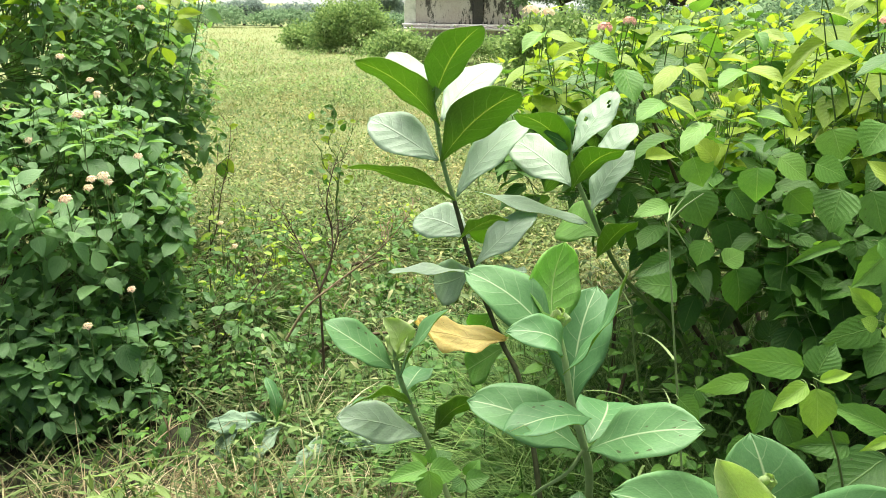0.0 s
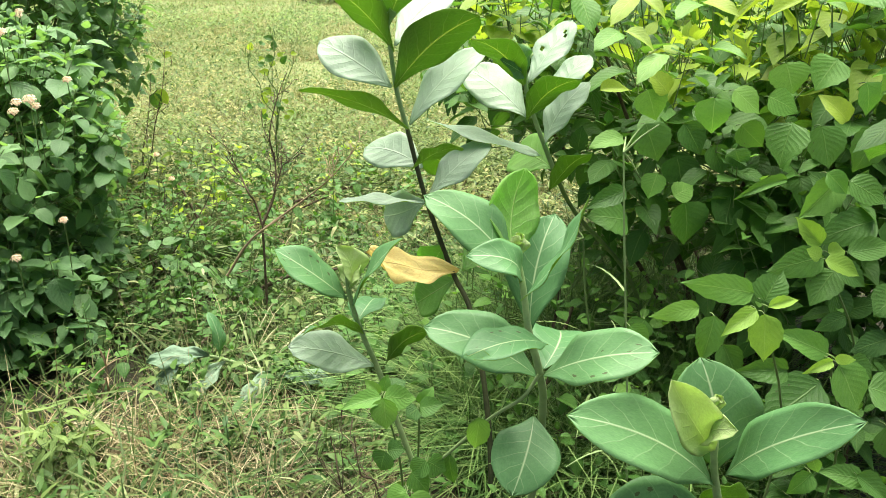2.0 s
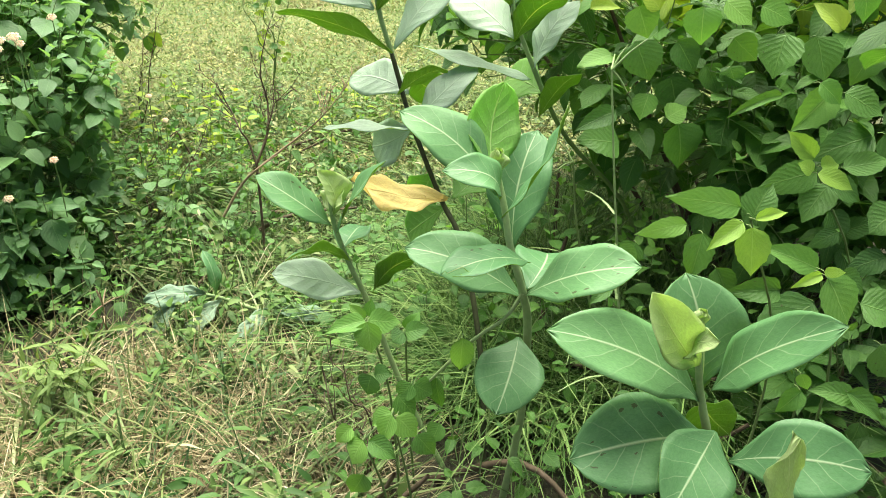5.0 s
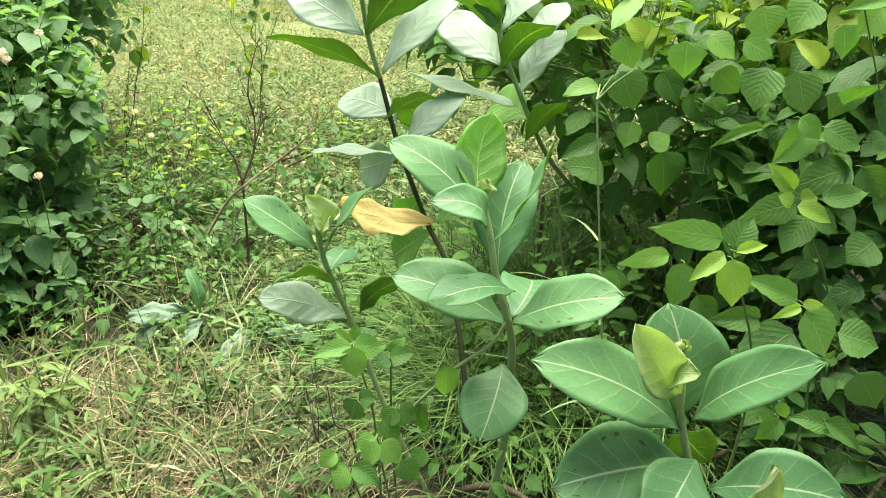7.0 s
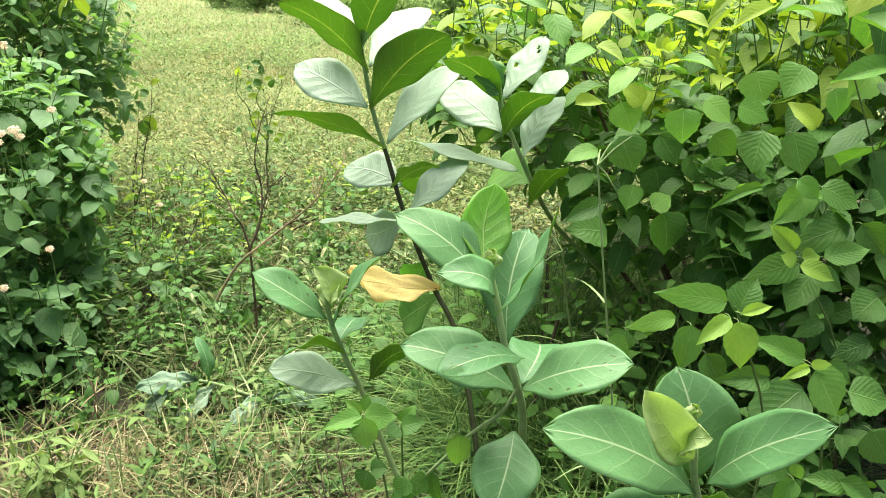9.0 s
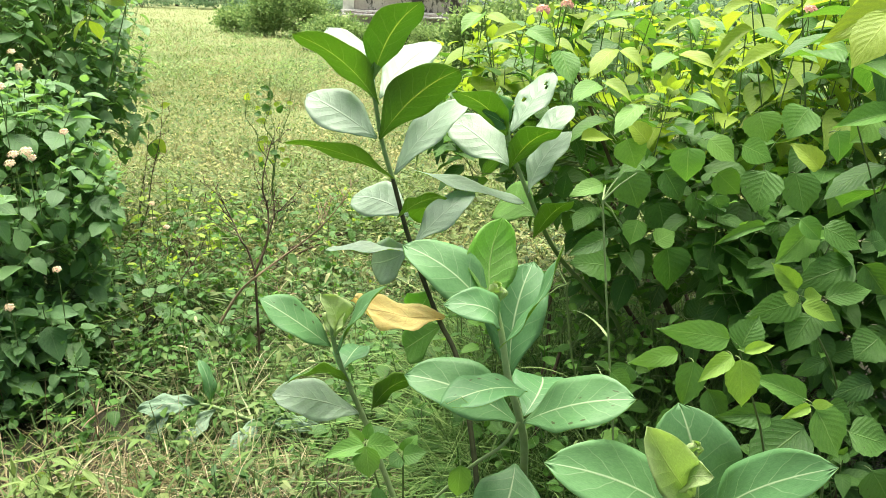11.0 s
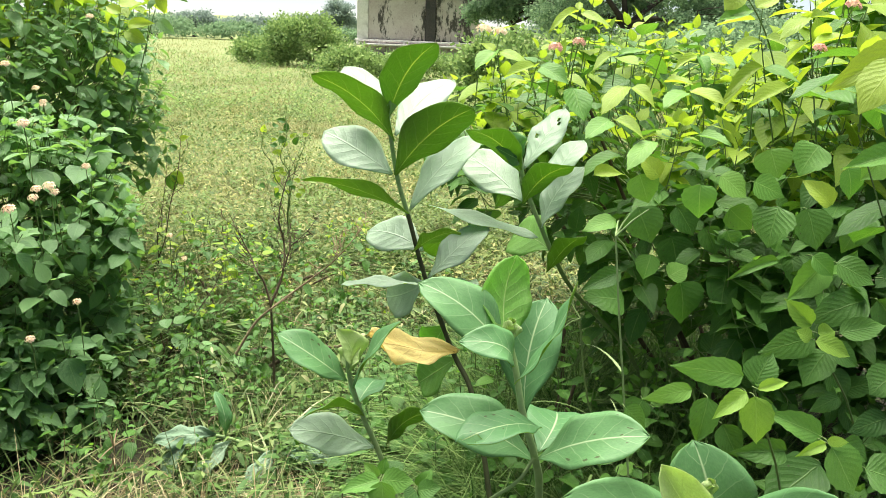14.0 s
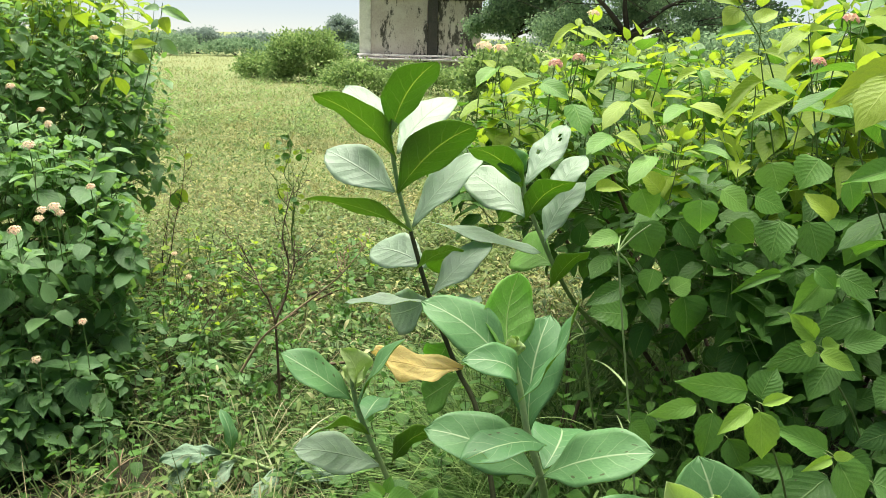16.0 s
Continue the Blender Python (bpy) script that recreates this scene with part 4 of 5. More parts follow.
lleaf(RB, (0.716, 1.400, 1.230), (0.782, 1.420, 1.238), 0.028, 'young', 1.9)
lleaf(RB, (0.698, 1.300, 1.133), (0.727, 1.240, 1.125), 0.037, 'fresh', 1.9)
lleaf(RB, (0.407, 1.500, 1.030), (0.346, 1.440, 1.006), 0.042, 'fresh', 1.9)
lleaf(RB, (0.415, 1.500, 1.030), (0.461, 1.440, 1.026), 0.037, 'young', 1.9)
lleaf(RB, (0.478, 1.450, 0.998), (0.410, 1.390, 0.975), 0.043, 'fresh', 1.9)
lleaf(RB, (0.544, 1.400, 1.018), (0.581, 1.340, 1.019), 0.035, 'fresh', 1.9)
stalk(RB, [(0.408, 1.860, 1.233), (0.405, 1.880, 1.158), (0.401, 1.900, 1.036)], 0.0011, 0.0018, M_STALK, "shoot")
stalk(RB, [(0.665, 1.760, 1.149), (0.688, 1.780, 1.083), (0.716, 1.800, 0.964)], 0.0011, 0.0018, M_STALK, "shoot")
stalk(RB, [(0.226, 1.860, 1.137), (0.240, 1.880, 1.073), (0.266, 1.900, 0.977)], 0.0011, 0.0018, M_STALK, "shoot")
stalk(RB, [(0.492, 1.800, 1.139), (0.492, 1.820, 1.073), (0.499, 1.850, 0.964)], 0.0011, 0.0018, M_STALK, "shoot")
stalk(RB, [(0.688, 1.520, 1.189), (0.717, 1.540, 1.115), (0.774, 1.580, 0.987)], 0.0011, 0.0018, M_STALK, "shoot")
stalk(RB, [(0.724, 1.420, 1.230), (0.759, 1.440, 1.124), (0.815, 1.480, 0.981)], 0.0011, 0.0018, M_STALK, "shoot")


def seedling(at, shoots, label, seed, size=0.065, young="young", old="mature", fresh=1, bold=0.5):
    g = np.random.default_rng(seed)
    s = thing("lantana_seedling", at, label, "weed", "lantana seedlings")
    leaves, stems = [], []
    for i, (tip, d, pairs, k) in enumerate(shoots):
        sprig(g, tip, d, pairs, size * k, 0.03, leaves, stems, young if i < 1 else old, old, 0.3, None, fresh, bold)
        stems.append(tube(smooth_line([np.array(at) - (0, 0, 0.02), (np.array(at) + np.array(tip)) / 2 + g.normal(0, 0.02, 3), np.array(tip) - unit(d) * 0.05 * pairs * 0.6], 4), 0.0015, 0.0011, 5))
    place_leaves(s, leaves, lambda p: p[1])
    v, f = joined(stems)
    part("stem", v, f, M_STALK, s)
    return s


lleaf(RB, (0.464, 1.450, 0.872), (0.490, 1.422, 0.807), 0.079, 'mature')
lleaf(RB, (0.415, 1.420, 0.853), (0.347, 1.396, 0.840), 0.038, 'fresh')
lleaf(RB, (0.577, 1.480, 0.713), (0.601, 1.448, 0.633), 0.096, 'fresh')
lleaf(RB, (0.545, 1.460, 0.729), (0.590, 1.468, 0.754), 0.044, 'fresh')
lleaf(RB, (0.498, 1.440, 0.780), (0.481, 1.421, 0.735), 0.053, 'fresh')
lleaf(RB, (0.429, 1.400, 0.757), (0.352, 1.372, 0.734), 0.039, 'mature')
lleaf(RB, (0.458, 1.450, 0.682), (0.371, 1.422, 0.702), 0.075, 'mature')
lleaf(RB, (0.494, 1.240, 0.960), (0.491, 1.219, 0.910), 0.064, 'fresh')
lleaf(RB, (0.475, 1.500, 0.926), (0.496, 1.477, 0.874), 0.067, 'fresh')
lleaf(RB, (0.558, 1.500, 0.865), (0.595, 1.474, 0.812), 0.062, 'mature')
lleaf(RB, (0.652, 1.280, 0.918), (0.624, 1.253, 0.856), 0.072, 'mature')
lleaf(RB, (0.713, 1.300, 0.912), (0.732, 1.272, 0.844), 0.071, 'mature')
lleaf(RB, (0.832, 1.320, 0.904), (0.794, 1.291, 0.839), 0.072, 'mature')
lleaf(RB, (0.589, 1.330, 0.901), (0.627, 1.309, 0.866), 0.049, 'mature')
lleaf(RB, (0.688, 1.180, 0.847), (0.631, 1.152, 0.794), 0.057, 'fresh')
lleaf(RB, (0.657, 1.160, 0.867), (0.691, 1.143, 0.840), 0.038, 'fresh')
lleaf(RB, (0.735, 1.220, 0.839), (0.794, 1.194, 0.811), 0.047, 'mature')
lleaf(RB, (0.702, 1.350, 0.802), (0.610, 1.320, 0.787), 0.025, 'mature')
lleaf(RB, (0.856, 1.300, 0.747), (0.741, 1.265, 0.728), 0.063, 'mature')
lleaf(RB, (0.840, 1.250, 0.765), (0.881, 1.226, 0.715), 0.058, 'mature')
lleaf(RB, (0.517, 1.500, 0.921), (0.477, 1.510, 0.967), 0.050, 'young')
lleaf(RB, (0.569, 1.340, 0.958), (0.614, 1.317, 0.925), 0.049, 'fresh')
lleaf(RB, (0.399, 1.550, 0.912), (0.468, 1.561, 0.933), 0.039, 'young')
lleaf(RB, (0.611, 1.300, 0.956), (0.662, 1.277, 0.938), 0.047, 'fresh')
lleaf(RB, (0.621, 1.500, 0.823), (0.648, 1.477, 0.772), 0.055, 'mature')
lleaf(RB, (0.645, 1.450, 0.830), (0.658, 1.435, 0.795), 0.048, 'mature')
lleaf(RB, (0.578, 1.560, 0.785), (0.595, 1.534, 0.721), 0.078, 'mature')
lleaf(RB, (0.726, 1.250, 0.930), (0.684, 1.259, 0.973), 0.048, 'young')
lleaf(RB, (0.773, 1.150, 0.835), (0.810, 1.155, 0.843), 0.034, 'mature')
lleaf(RB, (0.768, 1.200, 1.026), (0.728, 1.179, 0.986), 0.060, 'fresh')
lleaf(RB, (0.715, 1.300, 1.022), (0.673, 1.277, 0.979), 0.065, 'fresh')
lleaf(RB, (0.655, 1.350, 1.006), (0.669, 1.329, 0.957), 0.060, 'fresh')
lleaf(RB, (0.741, 1.250, 0.993), (0.758, 1.230, 0.947), 0.058, 'fresh')

star = thing("lantana_seedling", (0.60, 1.16, 0.0), "bright yellow-green lantana shoots before the dense bush", "weed", "lantana seedlings")
lleaf(star, (0.510, 1.030, 0.722), (0.407, 1.000, 0.751), 0.041, 'fresh')
lleaf(star, (0.547, 1.060, 0.695), (0.566, 1.068, 0.745), 0.055, 'mature')
lleaf(star, (0.504, 1.000, 0.711), (0.451, 0.979, 0.683), 0.027, 'bright')
lleaf(star, (0.523, 1.010, 0.699), (0.525, 0.986, 0.634), 0.044, 'bright')
lleaf(star, (0.520, 1.000, 0.714), (0.573, 1.008, 0.733), 0.020, 'bright')
lleaf(star, (0.459, 1.080, 0.674), (0.384, 1.056, 0.670), 0.029, 'fresh')
lleaf(star, (0.496, 1.100, 0.650), (0.479, 1.074, 0.581), 0.049, 'mature')
lleaf(star, (0.641, 1.020, 0.629), (0.561, 1.032, 0.666), 0.042, 'fresh')
lleaf(star, (0.631, 0.980, 0.637), (0.668, 0.954, 0.572), 0.062, 'fresh')
lleaf(star, (0.621, 0.980, 0.642), (0.580, 0.967, 0.629), 0.018, 'bright')
lleaf(star, (0.623, 0.980, 0.646), (0.651, 0.969, 0.648), 0.015, 'bright')
lleaf(star, (0.673, 1.020, 0.623), (0.711, 1.004, 0.599), 0.041, 'mature')
lleaf(star, (0.740, 1.050, 0.556), (0.802, 1.026, 0.547), 0.068, 'mature')
lleaf(star, (0.752, 1.180, 0.485), (0.636, 1.138, 0.423), 0.082, 'mature')
lleaf(star, (0.673, 1.160, 0.522), (0.582, 1.135, 0.528), 0.050, 'mature')
lleaf(star, (0.720, 1.120, 0.644), (0.671, 1.104, 0.629), 0.028, 'mature')
lleaf(star, (0.676, 1.160, 0.750), (0.631, 1.169, 0.791), 0.038, 'bright')
lleaf(star, (0.670, 1.130, 0.736), (0.723, 1.108, 0.723), 0.039, 'bright')
lleaf(star, (0.662, 1.130, 0.740), (0.639, 1.134, 0.753), 0.024, 'bright')
lleaf(star, (0.678, 1.140, 0.744), (0.714, 1.145, 0.753), 0.032, 'bright')
lleaf(star, (0.691, 1.170, 0.725), (0.599, 1.142, 0.715), 0.049, 'mature')
lleaf(star, (0.721, 1.170, 0.707), (0.766, 1.150, 0.686), 0.047, 'mature')
lleaf(star, (0.703, 1.150, 0.710), (0.657, 1.127, 0.663), 0.057, 'mature')
lleaf(star, (0.752, 1.200, 0.721), (0.843, 1.212, 0.735), 0.038, 'mature')
lleaf(star, (0.651, 1.000, 0.432), (0.617, 0.985, 0.399), 0.038, 'fresh')
lleaf(star, (0.644, 1.000, 0.463), (0.655, 0.990, 0.435), 0.020, 'fresh')
lleaf(star, (0.740, 1.020, 0.414), (0.802, 0.996, 0.377), 0.042, 'mature')
lleaf(star, (0.756, 1.020, 0.403), (0.687, 1.029, 0.418), 0.039, 'mature')
lleaf(star, (0.849, 1.120, 0.437), (0.888, 1.097, 0.377), 0.065, 'mature')
lleaf(star, (0.687, 1.250, 0.563), (0.642, 1.231, 0.529), 0.062, 'mature')
lleaf(star, (0.869, 1.200, 0.563), (0.797, 1.179, 0.553), 0.044, 'mature')
lleaf(star, (0.624, 1.300, 0.492), (0.656, 1.276, 0.432), 0.056, 'mature')
lleaf(star, (0.812, 1.300, 0.606), (0.843, 1.276, 0.548), 0.065, 'mature')
lleaf(star, (0.879, 1.220, 0.641), (0.828, 1.200, 0.608), 0.061, 'mature')
lleaf(star, (0.531, 1.200, 0.503), (0.488, 1.179, 0.460), 0.048, 'mature')
lleaf(star, (0.466, 1.300, 0.542), (0.439, 1.283, 0.504), 0.047, 'mature')
stalk(star, [(0.540, 1.050, 0.692), (0.656, 1.110, 0.421), (0.676, 1.160, -0.02)], 0.0016, 0.0028, M_STALK)
stalk(star, [(0.652, 1.030, 0.614), (0.752, 1.090, 0.387), (0.772, 1.140, -0.02)], 0.0016, 0.0028, M_STALK)
stalk(star, [(0.712, 1.200, 0.713), (0.864, 1.260, 0.462), (0.884, 1.310, -0.02)], 0.0016, 0.0028, M_STALK)
stalk(star, [(0.490, 1.150, 0.641), (0.571, 1.210, 0.427), (0.591, 1.260, -0.02)], 0.0016, 0.0028, M_STALK)
stalk(star, [(0.665, 1.030, 0.441), (0.710, 1.090, 0.292), (0.730, 1.140, -0.02)], 0.0016, 0.0028, M_STALK)

foot = thing("lantana_seedling", (-0.01, 1.16, 0.0), "bright green lantana seedling at the milkweed's foot", "weed", "lantana seedlings")
lleaf(foot, (-0.011, 1.090, 0.503), (-0.004, 1.072, 0.454), 0.047, 'fresh')
lleaf(foot, (-0.014, 1.100, 0.499), (-0.076, 1.078, 0.497), 0.031, 'fresh')
lleaf(foot, (-0.010, 1.100, 0.499), (0.039, 1.083, 0.505), 0.037, 'fresh')
lleaf(foot, (-0.015, 1.120, 0.493), (-0.044, 1.125, 0.510), 0.024, 'fresh')
lleaf(foot, (-0.006, 1.140, 0.482), (0.025, 1.145, 0.502), 0.032, 'mature')
lleaf(foot, (-0.011, 1.130, 0.490), (-0.006, 1.134, 0.519), 0.022, 'fresh')
lleaf(foot, (0.048, 1.130, 0.458), (0.084, 1.117, 0.475), 0.034, 'mature')
lleaf(foot, (0.045, 1.120, 0.465), (0.026, 1.112, 0.453), 0.028, 'mature')
lleaf(foot, (0.050, 1.150, 0.452), (0.071, 1.155, 0.481), 0.032, 'fresh')
lleaf(foot, (-0.005, 1.080, 0.411), (-0.018, 1.069, 0.381), 0.039, 'mature')
lleaf(foot, (-0.001, 1.100, 0.397), (0.026, 1.091, 0.409), 0.037, 'mature')
lleaf(foot, (0.057, 1.060, 0.409), (0.035, 1.049, 0.385), 0.035, 'mature')
lleaf(foot, (0.062, 1.080, 0.392), (0.091, 1.069, 0.380), 0.038, 'mature')
lleaf(foot, (0.099, 1.100, 0.391), (0.102, 1.082, 0.337), 0.037, 'mature')
lleaf(foot, (0.035, 1.050, 0.394), (0.066, 1.035, 0.362), 0.038, 'mature')
lleaf(foot, (0.027, 1.030, 0.377), (-0.004, 1.018, 0.360), 0.038, 'fresh')
lleaf(foot, (0.027, 1.000, 0.395), (0.008, 0.985, 0.354), 0.037, 'fresh')
lleaf(foot, (0.035, 1.020, 0.376), (0.066, 1.006, 0.347), 0.037, 'fresh')
lleaf(foot, (-0.033, 1.000, 0.374), (-0.058, 0.988, 0.352), 0.033, 'fresh')
lleaf(foot, (-0.015, 0.980, 0.364), (-0.040, 0.967, 0.333), 0.041, 'fresh')
lleaf(foot, (-0.007, 0.980, 0.364), (0.035, 0.964, 0.344), 0.037, 'mature')
lleaf(foot, (0.065, 1.000, 0.357), (0.092, 0.986, 0.325), 0.038, 'mature')
lleaf(foot, (0.102, 1.040, 0.347), (0.089, 1.029, 0.317), 0.031, 'mature')
lleaf(foot, (-0.016, 0.980, 0.299), (-0.033, 0.968, 0.264), 0.044, 'mature')
lleaf(foot, (0.383, 1.150, 0.604), (0.419, 1.132, 0.573), 0.038, 'mature')
lleaf(foot, (0.367, 1.100, 0.559), (0.330, 1.085, 0.537), 0.027, 'mature')
lleaf(foot, (0.130, 1.020, 0.516), (0.128, 1.015, 0.456), 0.037, 'fresh')
stalk(foot, [(-0.012, 1.120, 0.487), (0.026, 1.170, 0.295), (0.046, 1.210, -0.02)], 0.0015, 0.0026, M_STALK)
stalk(foot, [(0.049, 1.140, 0.452), (0.057, 1.190, 0.255), (0.077, 1.230, -0.02)], 0.0015, 0.0026, M_STALK)
stalk(foot, [(0.027, 1.040, 0.364), (0.057, 1.090, 0.175), (0.077, 1.130, -0.02)], 0.0015, 0.0026, M_STALK)
stalk(foot, [(-0.016, 1.000, 0.348), (0.018, 1.050, 0.188), (0.038, 1.090, -0.02)], 0.0015, 0.0026, M_STALK)

seedling((1.32, 1.22, 0), [((0.60, 1.02, 1.16), (-0.2, -0.2, 1), 3, 1.1), ((0.70, 1.10, 1.22), (0.1, -0.1, 1), 4, 1.1), ((0.74, 1.08, 1.02), (0, -0.3, 1), 4, 1.0)], "tall yellow-green lantana shoot", 55, 0.095, "young", "mature", 1)
seedling((-0.55, 2.35, 0), [((-0.62, 2.28, 0.22), (-0.2, -0.4, 1), 4, 1.0), ((-0.48, 2.3, 0.18), (0.3, -0.4, 1), 3, 0.9), ((-0.72, 2.3, 0.30), (-0.4, -0.3, 1), 4, 1.0)], "low dull green weed beside the lantana", 56, 0.07, "mature", "dark")


def low_shrub(label, root, lobes, count, size, seed, young="mature", old="mature"):
    return lantana_bush(label, root, lobes, count, size, young, old, 0.33, seed, lambda p: p[1], (2, 5))


low_shrub("low spreading weed with small yellow-green leaves", (-0.72, 3.0, 0.0), [((-0.78, 2.95, 0.16), (0.42, 0.45, 0.24)), ((-0.25, 3.25, 0.12), (0.5, 0.45, 0.2))], 260, 0.055, 61, "young", "mature")
low_shrub("low tangled weed with small green leaves", (-0.62, 2.4, 0.0), [((-0.66, 2.45, 0.15), (0.36, 0.36, 0.22)), ((-0.2, 2.5, 0.06), (0.4, 0.4, 0.14))], 230, 0.045, 62, "young", "mature")
low_shrub("low dull green weeds at the lantana's foot", (-0.75, 2.0, 0.0), [((-0.72, 2.0, 0.07), (0.42, 0.27, 0.17)), ((-0.25, 2.05, 0.05), (0.4, 0.25, 0.14))], 130, 0.045, 65)
low_shrub("low dark weed under the milkweed", (0.25, 1.75, 0.0), [((0.25, 1.9, 0.10), (0.45, 0.4, 0.18)), ((0.62, 1.35, 0.14), (0.28, 0.28, 0.22)), ((0.46, 1.75, 0.26), (0.34, 0.34, 0.34))], 260, 0.06, 63, "fresh")
low_shrub("dark broad-leaved weeds under the lantana", (0.78, 1.25, 0.0), [((0.72, 1.20, 0.12), (0.20, 0.20, 0.20)), ((1.0, 1.28, 0.20), (0.28, 0.22, 0.30))], 85, 0.08, 66)
low_shrub("round-leaved weeds round the milkweed's foot", (0.12, 1.15, 0.0), [((0.12, 1.14, 0.12), (0.26, 0.18, 0.22)), ((0.50, 1.12, 0.10), (0.26, 0.18, 0.18))], 55, 0.045, 64)
seedling((-0.69, 1.5, 0), [((-0.69 + 0.07 * math.cos(a), 1.5 + 0.06 * math.sin(a), 0.16 + 0.04 * math.sin(3 * a)), (0.5 * math.cos(a), 0.5 * math.sin(a), 1), 4, 1.0) for a in (0.3, 0.9, 1.4, 2.0, 2.6, 3.2, 3.7, 4.2, 4.6, 5.1, 5.5, 6.0)] + [((-0.69, 1.49, 0.23), (0, -0.2, 1), 5, 1.0)], "bright yellow-green leafy herb in dry grass", 57, 0.075, "slim", "slim")


# ---- dead weeds, grass stalks ----
def twig_leaves(weed, spots):
    """A few last green leaves on a dead weed."""
    for i, (p, d, ln, kind) in enumerate(spots):
        ob = new("leaf", LEAF_KINDS[kind][i % 3][0])
        ob.parent = weed
        d = unit(d)
        n = unit(np.array((0.2, -0.8, 0.4)) - np.dot((0.2, -0.8, 0.4), d) * d)
        ob.matrix_basis = Matrix.Translation(Vector(np.array(p) - origin_of(weed))) @ Matrix((d, np.cross(n, d), n)).transposed().to_4x4() @ Matrix.Scale(ln, 4)


def dead_weed(at, shoots, label, seed, mat, r=0.005, fork=None):
    g = np.random.default_rng(seed)
    w = thing("dead_weed", at, label, "weed", "dead weeds")
    if fork is not None:
        v, f = tube(smooth_line([np.array(at) - (0, 0, 0.02), (np.array(at) + np.array(fork)) / 2 + g.normal(0, 0.006, 3), fork], 5), r, r * 0.8, 6)
        part("stem", v, f, mat, w)
    for tip in shoots:
        a, t = np.array(at if fork is None else fork) + (0, 0, 0 if fork is None else 0.015), np.array(tip)
        knots = [a - (0, 0, 0.02)] + [a * (1 - q) + t * q + g.normal(0, 0.016, 3) * (1, 1, 0.4) for q in (0.2, 0.4, 0.6, 0.8)] + [t]
        line = smooth_line(knots, 4)
        v, f = tube(line, r * 0.8, r * 0.22, 6)
        part("stem", v, f, mat, w)
        fine = []
        for k in range(9):
            i = int(g.integers(len(line) // 3, len(line)))
            d = unit(unit(t - a) + g.normal(0, 0.6, 3))
            ln = g.uniform(0.03, 0.13)
            e = line[i] + d * ln
            fine.append(tube(np.array([line[i], line[i] + d * ln * 0.5 + g.normal(0, 0.006, 3), e]), r * 0.3, r * 0.12, 4))
            for j in range(3):
                q = line[i] + d * ln * g.uniform(0.4, 1) + g.normal(0, 0.004, 3)
                e2 = q + unit(d + g.normal(0, 0.8, 3)) * g.uniform(0.01, 0.04)
                fine.append(tube(np.array([q, (q + e2) / 2 + g.normal(0, 0.003, 3), e2]), r * 0.22, r * 0.35 if g.random() < 0.5 else r * 0.1, 4))
        v, f = joined(fine)
        part("brush", v, f, mat, w, kind="stuff")
    return w


dead_weed((-0.36, 2.2, 0.0), [(-0.47, 2.25, 0.60), (-0.30, 2.3, 0.80), (-0.29, 2.24, 0.56)], "dry dark weed with bare forked twigs", 71, M_TWIG, 0.0045, (-0.37, 2.22, 0.37))
dead_weed((-0.48, 2.22, 0.22), [(-0.10, 2.25, 0.60)], "brown leaning dry stick", 72, M_DRYTWIG, 0.006)
brown_weed = dead_weed((-1.02, 3.1, 0.0), [(-0.88, 3.2, 0.74), (-0.94, 3.15, 0.55), (-1.1, 3.1, 0.6)], "dead brown twiggy weed beside the lantana", 73, M_TWIG, 0.004)
twig_leaves(brown_weed, [((-0.93, 3.17, 0.56), (0.2, 0, -1), 0.075, "mature"), ((-0.92, 3.18, 0.57), (0.6, 0, -0.8), 0.07, "young"), ((-0.90, 3.19, 0.66), (-0.5, 0, 0.3), 0.04, "mature"), ((-0.89, 3.2, 0.70), (0.5, 0, 0.2), 0.04, "young")])
dead_weed((-0.8, 2.35, 0.0), [(-0.55, 2.4, 0.42), (-0.7, 2.4, 0.36)], "thin brown twigs among low leaves", 74, M_TWIG, 0.004)
dead_weed((0.02, 1.25, 0.0), [(-0.06, 1.22, 0.34), (-0.1, 1.28, 0.28)], "dark bare stalk beside the milkweed", 75, M_TWIG, 0.004)
sapling = dead_weed((-0.50, 3.6, 0.0), [(-0.52, 3.6, 0.74), (-0.61, 3.55, 0.69), (-0.43, 3.62, 0.72)], "sparse spindly weed with small yellow-green leaves", 76, M_STALK, 0.0045, (-0.52, 3.6, 0.30))
tw = np.random.default_rng(77)
twig_leaves(sapling, [((-0.52 + tw.normal(0, 0.05), 3.6 + tw.normal(0, 0.03), tw.uniform(0.35, 0.75)), (tw.normal(), tw.normal(), 0.3), tw.uniform(0.03, 0.05), "young" if i % 2 else "mature") for i in range(34)])
stick = thing("dry_stick", (0.209, 1.03, 0.0), "pale dry stick leaning against the milkweed stalk", "stick")
stalk(stick, [(0.212, 1.02, 0.59), (0.19, 1.02, 0.55), (0.146, 1.04, 0.498), (0.073, 1.09, 0.376), (-0.035, 1.19, 0.18), (-0.11, 1.26, 0.0)], 0.0028, 0.0022, M_MSTALK)


